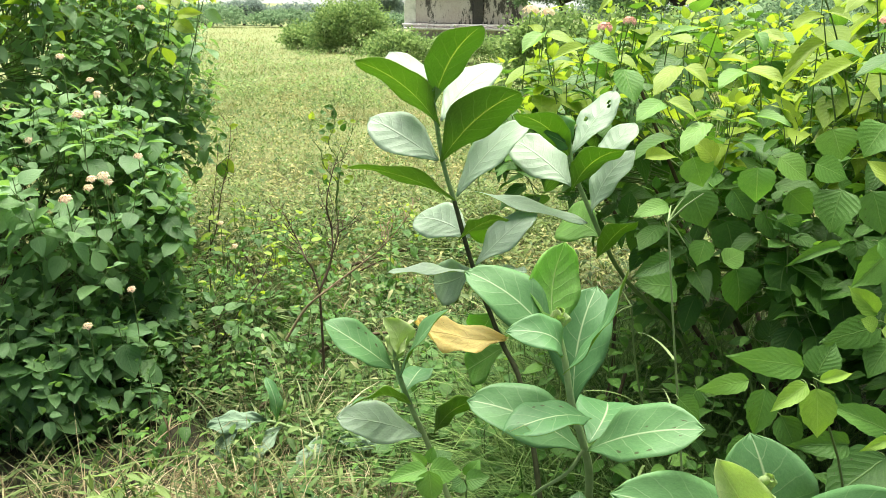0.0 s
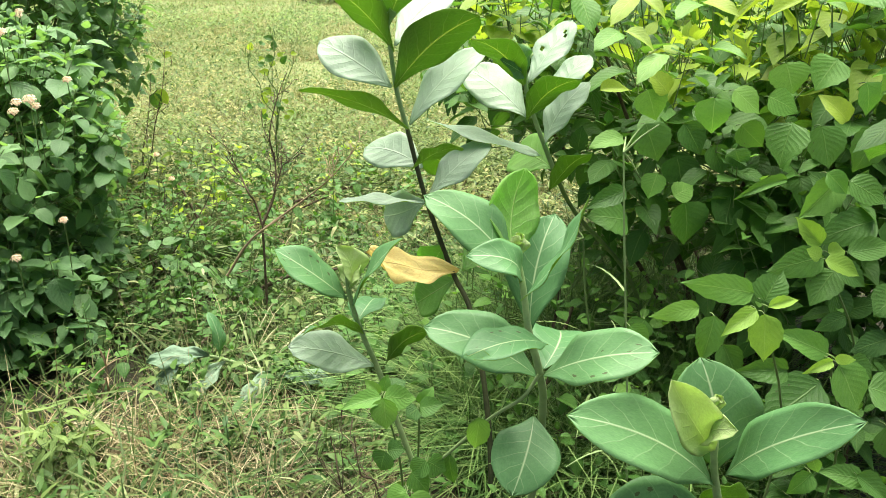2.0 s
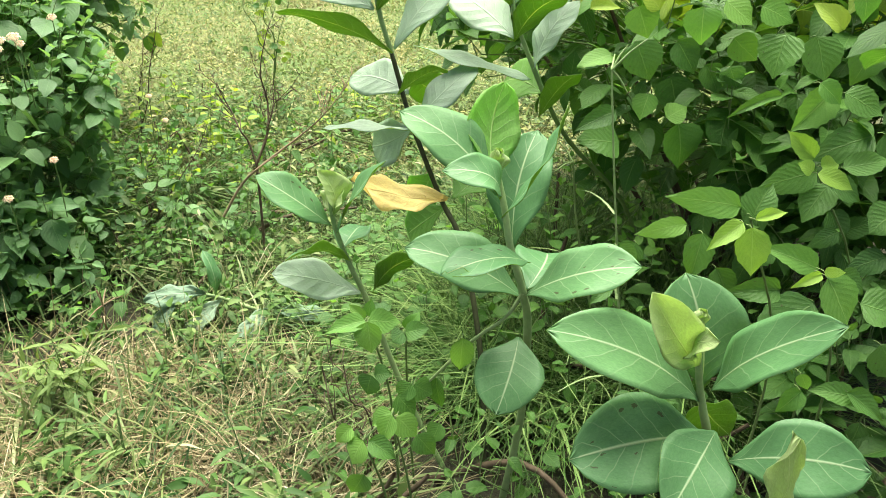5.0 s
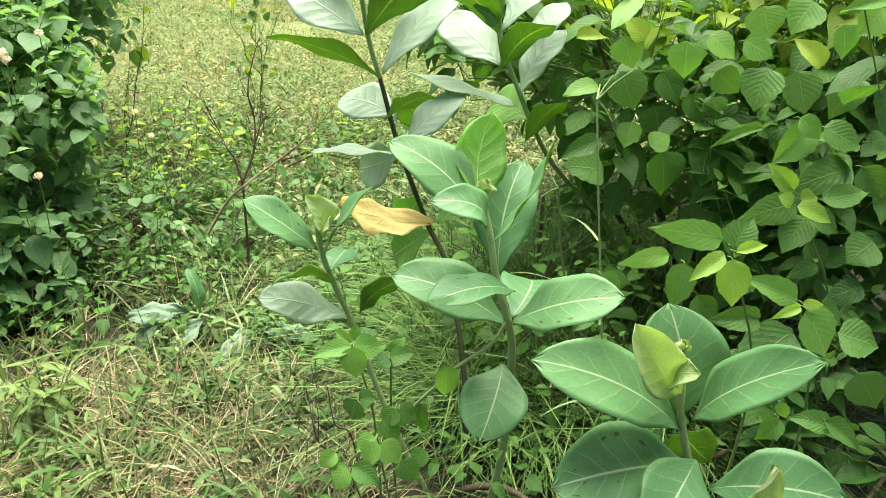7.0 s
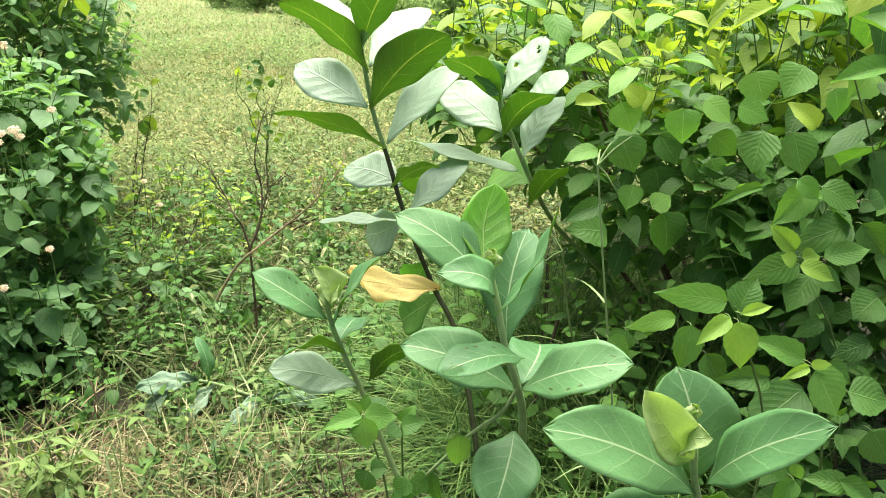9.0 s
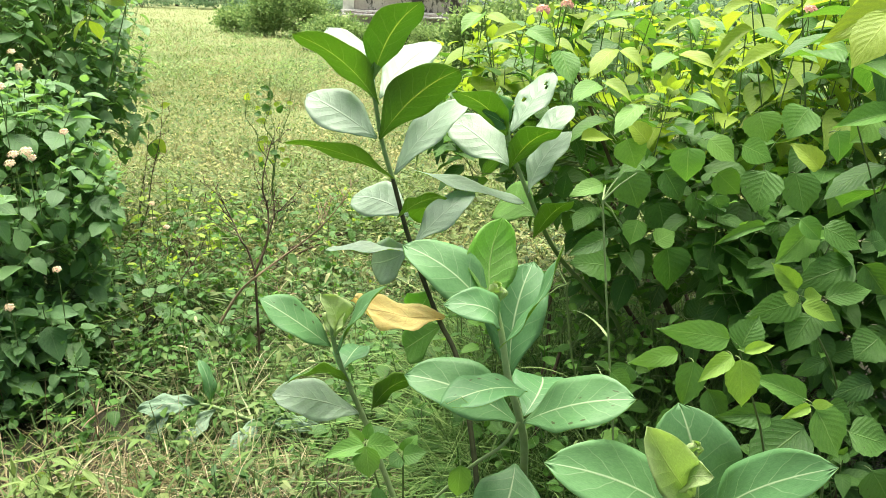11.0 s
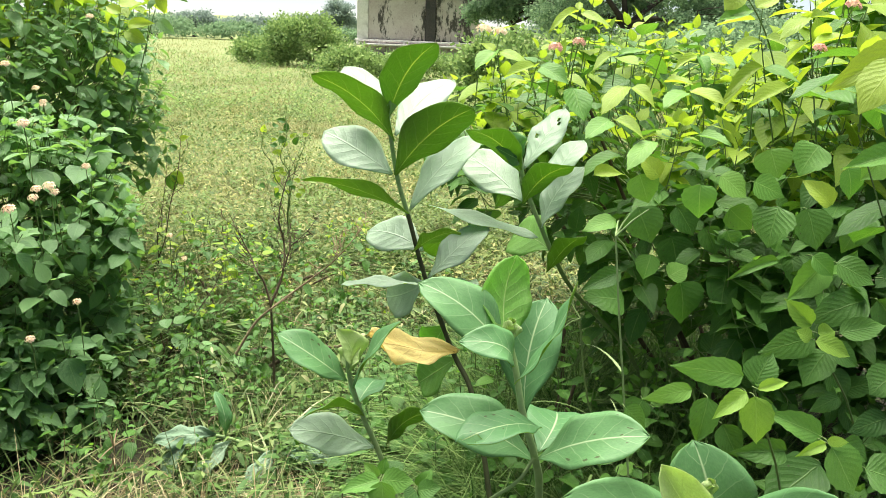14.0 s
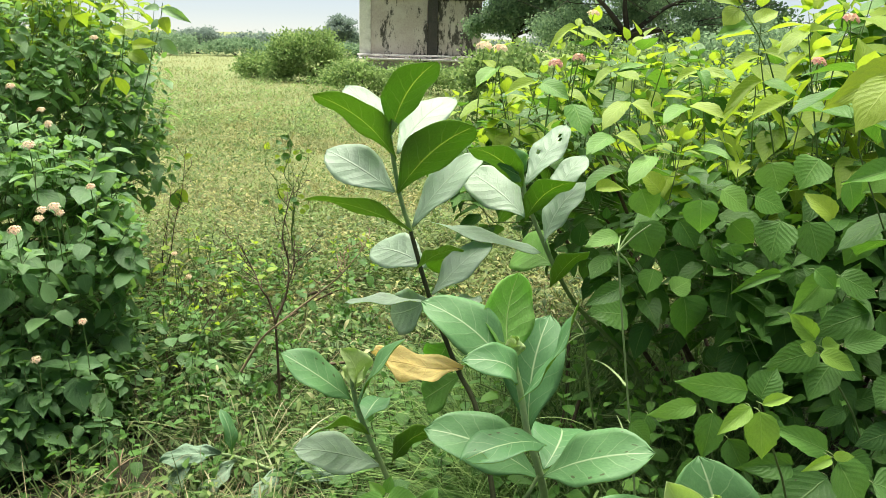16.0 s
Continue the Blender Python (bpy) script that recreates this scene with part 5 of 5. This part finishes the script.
def grass_stalk(at, top, fingers, label, seed, mat=None):
    g = np.random.default_rng(seed)
    s = thing("grass_stalk", at, label, "grass", "grass stalks")
    a, t = np.array(at), np.array(top)
    stalk(s, [a - (0, 0, 0.02), a * 0.6 + t * 0.4 + g.normal(0, 0.012, 3), t * 0.8 + a * 0.2, t], 0.0026, 0.0016, mat or M_STALK)
    for k in range(fingers):
        d = unit(unit(t - a) * 0.5 + g.normal(0, 0.8, 3))
        ln = g.uniform(0.03, 0.085)
        v, f = tube(np.array([t, t + d * ln * 0.5, t + d * ln - (0, 0, 0.008)]), 0.0022, 0.0012, 5)
        part("seed_spike", v, f, mat or M_STALK, s)
    for k in range(4):
        p = a * (0.9 - 0.2 * k) + t * (0.1 + 0.2 * k)
        d = unit(np.array((g.normal(), g.normal(), 0.7)))
        u = np.linspace(0, 1, 7)[:, None]
        side = unit(np.cross(d, (0, 0, 1)))
        mid = p + d * u * 0.17 - np.array((0, 0, 1)) * 0.07 * u ** 2
        w = 0.0024 * (1 - u ** 2) + 0.0004
        v = np.hstack([mid - side * w, mid + side * w]).reshape(-1, 3)
        part("leaf", v, grid_faces(7, 2), mat or M_STALK, s)


grass_stalk((0.505, 1.28, 0.0), (0.391, 1.33, 0.845), 4, "tall green grass stalk with fingered seed head", 81, M_MSTALK)
grass_stalk((0.46, 1.36, 0.0), (0.36, 1.40, 0.66), 3, "green grass stalk with fingered seed head", 82)
grass_stalk((-0.69, 1.77, 0.0), (-0.69, 1.77, 0.150), 6, "short grass stalk with pinkish star-shaped seed head", 83, M_DRYTWIG)


# ---- grass and herbs ----
def scatter(g, n, xr, yr, clump=0.0, keep=None):
    """n feet on the ground; clumped round fewer centres where clump is the clump's radius."""
    if clump:
        c = np.stack([g.uniform(*xr, n // 12 + 1), g.uniform(*yr, n // 12 + 1)], 1)
        p = c[g.integers(0, len(c), n)] + g.normal(0, clump, (n, 2))
    else:
        p = np.stack([g.uniform(*xr, n), g.uniform(*yr, n)], 1)
    if keep is not None:
        p = p[keep(p[:, 0], p[:, 1])]
    return np.column_stack([p, ground_z(p[:, 0], p[:, 1]) - 0.005])


def scatter_far(g, n, near, far, spread, clump):
    """Feet over a widening wedge of the field, thinning out with the distance."""
    m = n // 10 + 1
    y = near * (far / near) ** g.uniform(0, 1, m)
    c = np.stack([g.uniform(-1, 1, m) * spread * y, y], 1)
    i = g.integers(0, m, n)
    p = c[i] + g.normal(0, 1, (n, 2)) * (clump * y[i] / near)[:, None]
    return np.column_stack([p, ground_z(p[:, 0], p[:, 1]) * 0.6 - 0.01])


def blades(name, label, feet, height, width, lean, mat, seed, levels=((0, 0.7), (0.35, 1.0), (0.7, 0.75), (1.0, 0.06))):
    g = np.random.default_rng(seed)
    n = len(feet)
    a = g.uniform(0, 2 * np.pi, n)
    out = np.column_stack([np.cos(a), np.sin(a), np.zeros(n)])
    side = np.column_stack([-np.sin(a), np.cos(a), np.zeros(n)])
    h = g.uniform(height[0], height[1], n)[:, None] * g.uniform(0.6, 1, n)[:, None]
    bow = g.uniform(lean[0], lean[1], n)[:, None]
    w = g.uniform(width[0], width[1], n)[:, None] / 2
    rows = []
    for u, k in levels:
        p = feet + out * h * bow * u ** 1.8 + np.array((0, 0, 1)) * h * (u - 0.45 * np.clip(bow, 0, 1.4) * u ** 2.2)
        rows += [p - side * w * k, p + side * w * k]
    v = np.stack(rows, 1).reshape(-1, 3)
    f = (np.arange(n)[:, None, None] * 2 * len(levels) + np.array([[2 * i, 2 * i + 1, 2 * i + 3, 2 * i + 2] for i in range(len(levels) - 1)])[None]).reshape(-1, 4)
    ob = new(name, fast_mesh(name, v, f, mat))
    return tagged(ob, label, "grass", kind="stuff")


def herbs(name, label, feet, height, leaf, per, mat, seed, flat=0.5, slim=(0.14, 0.32), fine=False):
    """Small weeds: a few folded leaves round a short stem."""
    g = np.random.default_rng(seed)
    n = len(feet) * per
    foot = np.repeat(feet, per, 0)
    tall = np.repeat(g.uniform(height[0], height[1], len(feet)), per)
    z = tall * g.uniform(0.25, 1.0, n)
    a = g.uniform(0, 2 * np.pi, n)
    el = g.normal(flat * 0.3, 0.4, n)
    d = np.column_stack([np.cos(a) * np.cos(el), np.sin(a) * np.cos(el), np.sin(el)])
    side = np.column_stack([-np.sin(a), np.cos(a), g.normal(0, 0.3, n)])
    up = np.cross(d, side)
    ln = g.uniform(leaf[0], leaf[1], n)[:, None]
    w = ln * g.uniform(*slim, n)[:, None]
    p = foot + np.column_stack([g.normal(0, 0.02, n), g.normal(0, 0.02, n), z]) + d * 0.006
    mid = p + d * ln * 0.45 + up * ln * 0.04
    tip = p + d * ln - np.array((0, 0, 0.18)) * ln
    if fine:
        c1, c2 = p + d * ln * 0.3 + up * ln * 0.02, p + d * ln * 0.68 - np.array((0, 0, 0.07)) * ln
        k = up * w * 0.35
        v = np.stack([p, c1 - side * w + k, c1, c1 + side * w + k, c2 - side * w * 0.72 + k, c2, c2 + side * w * 0.72 + k, tip], 1).reshape(-1, 3)
        f = (np.arange(n)[:, None, None] * 8 + np.array([[0, 1, 2, 3], [1, 4, 5, 2], [2, 5, 6, 3], [4, 7, 6, 5]])[None]).reshape(-1, 4)
    else:
        v = np.stack([p, mid - side * w + up * w * 0.35, tip, mid, mid + side * w + up * w * 0.35], 1).reshape(-1, 3)
        f = (np.arange(n)[:, None, None] * 5 + np.array([[0, 1, 2, 3], [0, 3, 2, 4]])[None]).reshape(-1, 4)
    ob = new(name, fast_mesh(name, v, f, mat))
    return tagged(ob, label, "weeds", kind="stuff")


gs = np.random.default_rng(90)


def thin_shade(x, y):
    """Little grows in the deep shade at the lantana's foot."""
    return ~((x < -0.55) & (y > 1.45 + 0.5 * np.clip(x + 0.9, -0.4, 0.3)) & (y < 2.5) & (gs.random(len(x)) < 0.8))


blades("dry_grass", "tangled straw-coloured dry grass on the near ground", scatter(gs, 9500, (-1.3, 0.02), (0.9, 1.70), 0.035, thin_shade), (0.07, 0.22), (0.0015, 0.0042), (0.5, 2.2), M_STRAW, 1)
blades("green_grass", "green grass blades among dry ones on the near ground", scatter(gs, 19000, (-1.6, 1.2), (1.2, 2.9), 0.04, lambda x, y: thin_shade(x, y) & ~((x > 0.0) & (y < 1.75) & (gs.random(len(x)) < 0.95))), (0.08, 0.26), (0.002, 0.006), (0.2, 1.5), M_GRASS, 2)
blades("tall_grass", "thin tall green grass under the lantana", scatter(gs, 12000, (0.2, 0.95), (1.35, 2.3), 0.04, lambda x, y: y > 1.42), (0.2, 0.60), (0.002, 0.005), (0.3, 1.5), M_TALL, 3)
blades("thin_straws", "thin pale straws standing in the weeds", scatter(gs, 1500, (-1.7, 1.0), (1.3, 3.2), 0.08), (0.15, 0.36), (0.0012, 0.0025), (0.1, 1.2), M_STRAW, 12)
blades("meadow_straw", "pale dry straw tufts in the meadow", scatter_far(gs, 9000, 2.6, 9.0, 0.6, 0.05), (0.08, 0.25), (0.0015, 0.0035), (0.3, 1.6), M_STRAW, 14, ((0, 0.8), (0.5, 0.9), (1.0, 0.06)))
herbs("ground_leaves", "small green leaves in the dry grass", scatter(gs, 520, (-1.2, 0.0), (0.95, 1.65), 0.05, thin_shade), (0.02, 0.14), (0.03, 0.075), 6, M_HERB_NEAR, 13, 0.9, (0.07, 0.13), True)
blades("broad_grass", "broad pale green grass leaves bent over dry straw", scatter(gs, 1500, (-1.4, -0.05), (0.95, 2.2), 0.03, thin_shade), (0.09, 0.24), (0.005, 0.011), (0.5, 1.8), M_BROAD, 16, ((0, 0.5), (0.25, 0.9), (0.5, 1.0), (0.8, 0.7), (1.0, 0.05)))
herbs("low_weeds", "small-leaved green weeds on the near ground", scatter(gs, 1500, (-1.5, 1.2), (1.5, 2.9), 0, thin_shade), (0.03, 0.17), (0.02, 0.055), 9, M_HERB_NEAR, 4, 0.5, (0.10, 0.22), True)
herbs("tangled_weeds", "tangled small-leaved green weeds", scatter(gs, 4600, (-1.9, 1.6), (2.1, 4.4), 0.07), (0.03, 0.28), (0.02, 0.05), 7, M_HERB, 5, 0.5, (0.10, 0.2), True)
herbs("meadow_weeds", "pale yellow-green small-leaved meadow weeds", scatter_far(gs, 11500, 3.0, 11.0, 0.62, 0.08), (0.04, 0.25), (0.02, 0.05), 6, M_HERB_PALE, 6, 0.6, (0.10, 0.22))
blades("meadow_grass", "pale green meadow grass", scatter_far(gs, 45000, 2.8, 13.0, 0.62, 0.07), (0.08, 0.24), (0.0025, 0.006), (0.4, 1.8), M_FIELD, 7, ((0, 0.8), (0.5, 0.9), (1.0, 0.06)))
blades("field_grass", "pale green field grass reaching to the trees", scatter_far(gs, 76000, 8.0, 40.0, 0.5, 0.10), (0.08, 0.24), (0.007, 0.016), (0.5, 2.0), M_FIELD, 8, ((0, 0.8), (0.5, 0.9), (1.0, 0.06)))
herbs("weed_tufts", "darker leafy weed tufts in the meadow", scatter_far(gs, 8000, 3.6, 20.0, 0.5, 0.09), (0.06, 0.34), (0.025, 0.055), 6, M_TUFT, 15, 0.6, (0.12, 0.24))
herbs("field_weeds", "broad-leaved weeds in the far field", scatter_far(gs, 3500, 9.0, 26.0, 0.5, 0.25), (0.05, 0.22), (0.04, 0.08), 6, M_SHRUB, 9)


# ---- far shrubs and trees ----
def leaf_cloud(g, centre, radii, n, size, clumps, hollow=0.55):
    """Folded leaves in clumps over an uneven crown."""
    c = np.array(centre)
    q = g.normal(0, 1, (clumps, 3))
    q /= np.linalg.norm(q, axis=1)[:, None]
    q[:, 2] = np.where(q[:, 2] < -0.45, -q[:, 2], q[:, 2])
    heart = q * np.array(radii) * g.uniform(hollow, 1.02, clumps)[:, None]
    pick = g.integers(0, clumps, n)
    spread = np.array(radii) * 0.9 / math.sqrt(clumps) * 1.1 + 0.02
    p = c + heart[pick] + g.normal(0, 1, (n, 3)) * spread
    d = unit_rows(g.normal(0, 1, (n, 3)) + unit_rows(heart[pick]) * 0.8)
    side = unit_rows(np.cross(d, g.normal(0, 1, (n, 3))))
    up = np.cross(side, d)
    ln = g.uniform(size[0], size[1], n)[:, None]
    w = ln * 0.3
    mid = p + d * ln * 0.5
    v = np.stack([p, mid - side * w + up * w * 0.5, p + d * ln, mid + side * w - up * w * 0.3], 1).reshape(-1, 3)
    return v, np.arange(n * 4).reshape(-1, 4)


def unit_rows(v):
    return v / (np.linalg.norm(v, axis=1)[:, None] + 1e-9)


def shrub(at, radii, n, size, label, seed, mat, clumps=70, lift=0.75):
    g = np.random.default_rng(seed)
    s = thing("shrub", at, label, "bush", "field shrubs")
    c = np.array(at) + (0, 0, radii[2] * lift)
    v, f = leaf_cloud(g, c, radii, n, size, clumps)
    part("foliage", np.maximum(v, (-1e9, -1e9, 0.01)), f, mat, s, kind="stuff")
    for k in range(5):
        e = c + g.normal(0, 0.4, 3) * np.array(radii)
        v, f = tube(smooth_line([np.array(at) + g.normal(0, 0.05, 3) * (1, 1, 0) - (0, 0, 0.05), (np.array(at) + e) / 2 + g.normal(0, 0.08, 3), e], 4), 0.03, 0.012, 5)
        part("branch", v, f, M_BARK, s)
    return s


def tree(at, height, spread, crowns, n, size, label, seed, trunk_r=0.16, forks=3, mat=None):
    """A trunk that forks into limbs, each ending in its own lobe of the crown."""
    g = np.random.default_rng(seed)
    t = thing("tree", at, label, "tree", "field trees")
    a = np.array(at)
    fork = a + (g.normal(0, 0.1), 0, height * 0.28)
    v, f = tube(smooth_line([a - (0, 0, 0.1), (a + fork) / 2 + g.normal(0, 0.05, 3), fork], 5), trunk_r, trunk_r * 0.75, 9)
    part("trunk", v, f, M_BARK, t)
    clouds = []
    for i, (off, rad) in enumerate(crowns):
        e = a + np.array(off)
        line = smooth_line([fork - (0, 0, 0.05), (fork + e) / 2 + np.array((g.normal(0, 0.2), g.normal(0, 0.2), 0.2)), e], 6)
        v, f = tube(line, trunk_r * 0.45, trunk_r * 0.1, 7)
        part("limb", v, f, M_BARK, t)
        fine = []
        for k in range(10):
            q = line[int(g.integers(len(line) // 2, len(line)))]
            e2 = e + g.normal(0, 0.7, 3) * np.array(rad)
            fine.append(tube(np.array([q, (q + e2) / 2 + g.normal(0, 0.1, 3), e2]), trunk_r * 0.09, 0.006, 5))
        v, f = joined(fine)
        part("spray", v, f, M_BARK, t, kind="stuff")
        clouds.append(leaf_cloud(g, e, rad, n, size, 60, 0.25))
    v, f = joined(clouds)
    part("crown", v, f, mat or M_TREE, t, kind="stuff")
    return t


shrub((-2.45, 20.3, 0), (1.1, 0.9, 0.80), 18000, (0.04, 0.09), "round green field shrub", 101, M_SHRUB, 110, 0.56)
shrub((-3.7, 21.5, 0), (0.8, 0.8, 0.42), 7000, (0.05, 0.10), "small green field shrub", 102, M_SHRUB, 70, 0.55)
shrub((-1.0, 16.0, 0), (0.85, 0.7, 0.36), 6000, (0.04, 0.08), "low pale green field shrub", 103, M_SHRUB)
shrub((0.3, 16.8, 0), (0.9, 0.7, 0.34), 6000, (0.04, 0.08), "low pale green field shrub", 104, M_SHRUB)
shrub((1.35, 10.0, 0), (0.75, 0.7, 0.62), 6000, (0.04, 0.08), "leafy green shrub behind the lantana", 105, M_SHRUB)
shrub((2.6, 11.5, 0), (0.9, 0.7, 0.62), 6000, (0.04, 0.09), "leafy green shrub behind the lantana", 106, M_SHRUB)
shrub((4.1, 13.0, 0), (1.2, 0.9, 0.65), 6000, (0.05, 0.10), "leafy green shrub behind the lantana", 107, M_SHRUB)
shrub((6.4, 15.0, 0), (1.6, 1.0, 0.75), 7000, (0.06, 0.12), "broad green shrub under the trees", 108, M_TREE)
shrub((9.2, 19.0, 0), (2.0, 1.2, 0.95), 7000, (0.07, 0.14), "broad green shrub under the trees", 109, M_TREE)
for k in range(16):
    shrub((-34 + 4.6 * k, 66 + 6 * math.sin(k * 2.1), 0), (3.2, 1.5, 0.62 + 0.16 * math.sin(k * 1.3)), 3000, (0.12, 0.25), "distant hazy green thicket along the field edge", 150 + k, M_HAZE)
for k, (x, y, r) in enumerate(((-12.0, 40, 1.6), (-8.6, 41, 1.3), (-6.6, 42, 1.1), (-5.2, 36, 0.9), (-15.5, 42, 1.8), (-3.2, 44, 1.1))):
    shrub((x, y, 0), (r * 1.3, r, r * 0.36), 5000, (0.08, 0.16), "distant low green shrub at the field's edge", 120 + k, M_TREE)
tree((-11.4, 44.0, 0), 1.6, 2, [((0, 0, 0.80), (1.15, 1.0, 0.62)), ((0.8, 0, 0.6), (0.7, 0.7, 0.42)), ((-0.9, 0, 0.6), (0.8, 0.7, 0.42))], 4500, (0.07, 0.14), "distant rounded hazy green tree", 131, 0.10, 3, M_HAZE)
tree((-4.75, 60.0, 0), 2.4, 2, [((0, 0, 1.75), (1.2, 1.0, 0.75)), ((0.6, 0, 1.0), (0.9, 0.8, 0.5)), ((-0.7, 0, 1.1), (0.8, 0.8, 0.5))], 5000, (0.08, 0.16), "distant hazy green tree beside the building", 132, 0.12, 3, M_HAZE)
tree((3.9, 27.0, 0), 5, 3, [((-0.2, 0, 3.3), (1.9, 1.5, 1.3)), ((0.9, 0, 2.2), (1.5, 1.4, 1.0)), ((-0.5, 0.5, 1.7), (1.1, 1.0, 0.8)), ((1.6, 0, 1.4), (1.3, 1.1, 0.8)), ((2.0, 0, 3.4), (1.6, 1.4, 1.1))], 11000, (0.07, 0.14), "feathery green tree behind the building", 133, 0.14, 3, M_TREE)
tree((6.15, 22.0, 0), 5.0, 4, [((-1.3, 0, 2.6), (1.3, 1.2, 0.55)), ((0.3, 0.4, 3.0), (1.6, 1.5, 0.8)), ((2.0, 0, 2.5), (1.4, 1.3, 0.6)), ((2.7, -0.4, 1.7), (1.2, 1.0, 0.6)), ((1.6, -0.6, 1.35), (0.9, 0.9, 0.4)), ((-1.3, 0.6, 1.4), (1.3, 1.0, 0.8)), ((0.5, 0.8, 1.9), (1.2, 1.0, 0.7))], 7000, (0.05, 0.10), "spreading dark tree with a forked trunk", 134, 0.21)
tree((12.5, 30.0, 0), 6, 4, [((-1.5, 0, 3.6), (2.0, 1.5, 1.1)), ((1.0, 0, 4.0), (2.4, 1.8, 1.2)), ((0, 0, 2.0), (2.6, 1.6, 0.9))], 5200, (0.12, 0.24), "broad dark green tree at the field's edge", 135, 0.2)
tree((9.0, 34.0, 0), 6, 4, [((-1.5, 0, 1.6), (2.0, 1.5, 0.8)), ((1.0, 0, 3.2), (2.0, 1.8, 0.9))], 4000, (0.12, 0.24), "broad dark green tree at the field's edge", 136, 0.2)


# ---- the building ----
def slab(x0, x1, y0, y1, z0, z1, wear=0.0, seed=1, nx=10, nz=6):
    """A block with gridded sides and worn, uneven edges."""
    g = np.random.default_rng(seed)
    bm = bmesh.new()
    bmesh.ops.create_cube(bm, size=1.0, matrix=Matrix.Translation(((x0 + x1) / 2, (y0 + y1) / 2, (z0 + z1) / 2)) @ Matrix.Diagonal((x1 - x0, y1 - y0, z1 - z0, 1)))
    bmesh.ops.bevel(bm, geom=bm.edges[:], offset=min(0.02, 0.2 * min(x1 - x0, y1 - y0, z1 - z0)), segments=1, affect='EDGES')
    long_x = [e for e in bm.edges if abs(e.verts[0].co.x - e.verts[1].co.x) > 0.5 * (x1 - x0)]
    if wear and long_x:
        bmesh.ops.subdivide_edges(bm, edges=long_x, cuts=nx, use_grid_fill=True)
        for v in bm.verts:
            if v.co.z > z1 - 0.05:
                v.co.z += wear * (noise.noise((v.co.x * 3.1, v.co.y, seed)) - 0.1)
    bmesh.ops.triangulate(bm, faces=bm.faces[:])
    bm.verts.index_update()
    v = np.array([q.co[:] for q in bm.verts])
    f = np.array([[q.index for q in face.verts] for face in bm.faces])
    bm.free()
    return v, f


def building():
    b = thing("building", (0.6, 31.5, 0.0), "small derelict flat-roofed building with stained plaster walls", "building")
    y = 30.0

    def piece(name, box, mat, label="", wear=0.0, seed=1, parent=None):
        v, f = slab(*box, wear, seed)
        return part(name, v, f, mat, parent or b, label, smooth=False)
    piece("front_wall", (-1.28, 0.86, y, y + 0.25, 0.55, 2.56), M_PLASTER, "greyish pink plaster wall with black mould")
    piece("front_wall", (1.24, 2.9, y, y + 0.25, 0.55, 2.56), M_MOULDY, "greyish pink plaster wall with black mould")
    piece("pilaster", (0.86, 1.24, y - 0.10, y + 0.25, 0.5, 2.58), M_GREYCON, "dark stained concrete pilaster")
    piece("corner_column", (-1.70, -1.28, y - 0.08, y + 0.4, 0.5, 2.50), M_WHITEWASH, "whitewashed corner column", 0.05, 5)
    piece("side_wall", (-1.68, -1.45, y + 0.4, y + 3.2, 0.4, 2.5), M_WHITEWASH)
    piece("side_wall", (2.66, 2.9, y + 0.25, y + 2.9, 0.4, 2.56), M_PLASTER)
    piece("back_wall", (-1.45, 2.66, y + 2.95, y + 3.2, 0.4, 2.56), M_PLASTER)
    piece("parapet", (-1.05, 3.0, y - 0.16, y + 0.3, 2.565, 2.76), M_GREYCON, "crumbling dark parapet", 0.12, 9)
    piece("parapet", (-1.74, -1.22, y - 0.12, y + 0.3, 2.53, 2.66), M_GREYCON, "crumbling dark parapet", 0.10, 11)
    piece("roof", (-1.62, 2.98, y + 0.3, y + 3.2, 2.565, 2.68), M_GREYCON)
    piece("plinth", (-1.5, 2.9, y - 0.05, y + 3.2, -0.1, 0.47), M_PLASTER, "stained plaster plinth")
    ledge = piece("ledge", (-1.78, 2.9, y - 0.45, y - 0.06, 0.34, 0.40), M_WHITEWASH, "whitewashed concrete ledge frame")
    piece("rail", (-1.78, 2.9, y - 0.52, y - 0.455, 0.335, 0.405), M_WHITEWASH, "", 0, 1, ledge)
    piece("rail", (-1.78, 2.9, y - 0.20, y - 0.115, 0.48, 0.545), M_WHITEWASH, "", 0, 1, ledge)
    for x in (-1.74, -0.9, 0.02, 0.95, 1.9, 2.8):
        piece("post", (x, x + 0.09, y - 0.19, y - 0.12, 0.403, 0.478), M_WHITEWASH, "", 0, 1, ledge)
    piece("post", (-1.80, -1.70, y - 0.5, y - 0.41, -0.1, 0.333), M_WHITEWASH, "", 0, 1, ledge)


building()
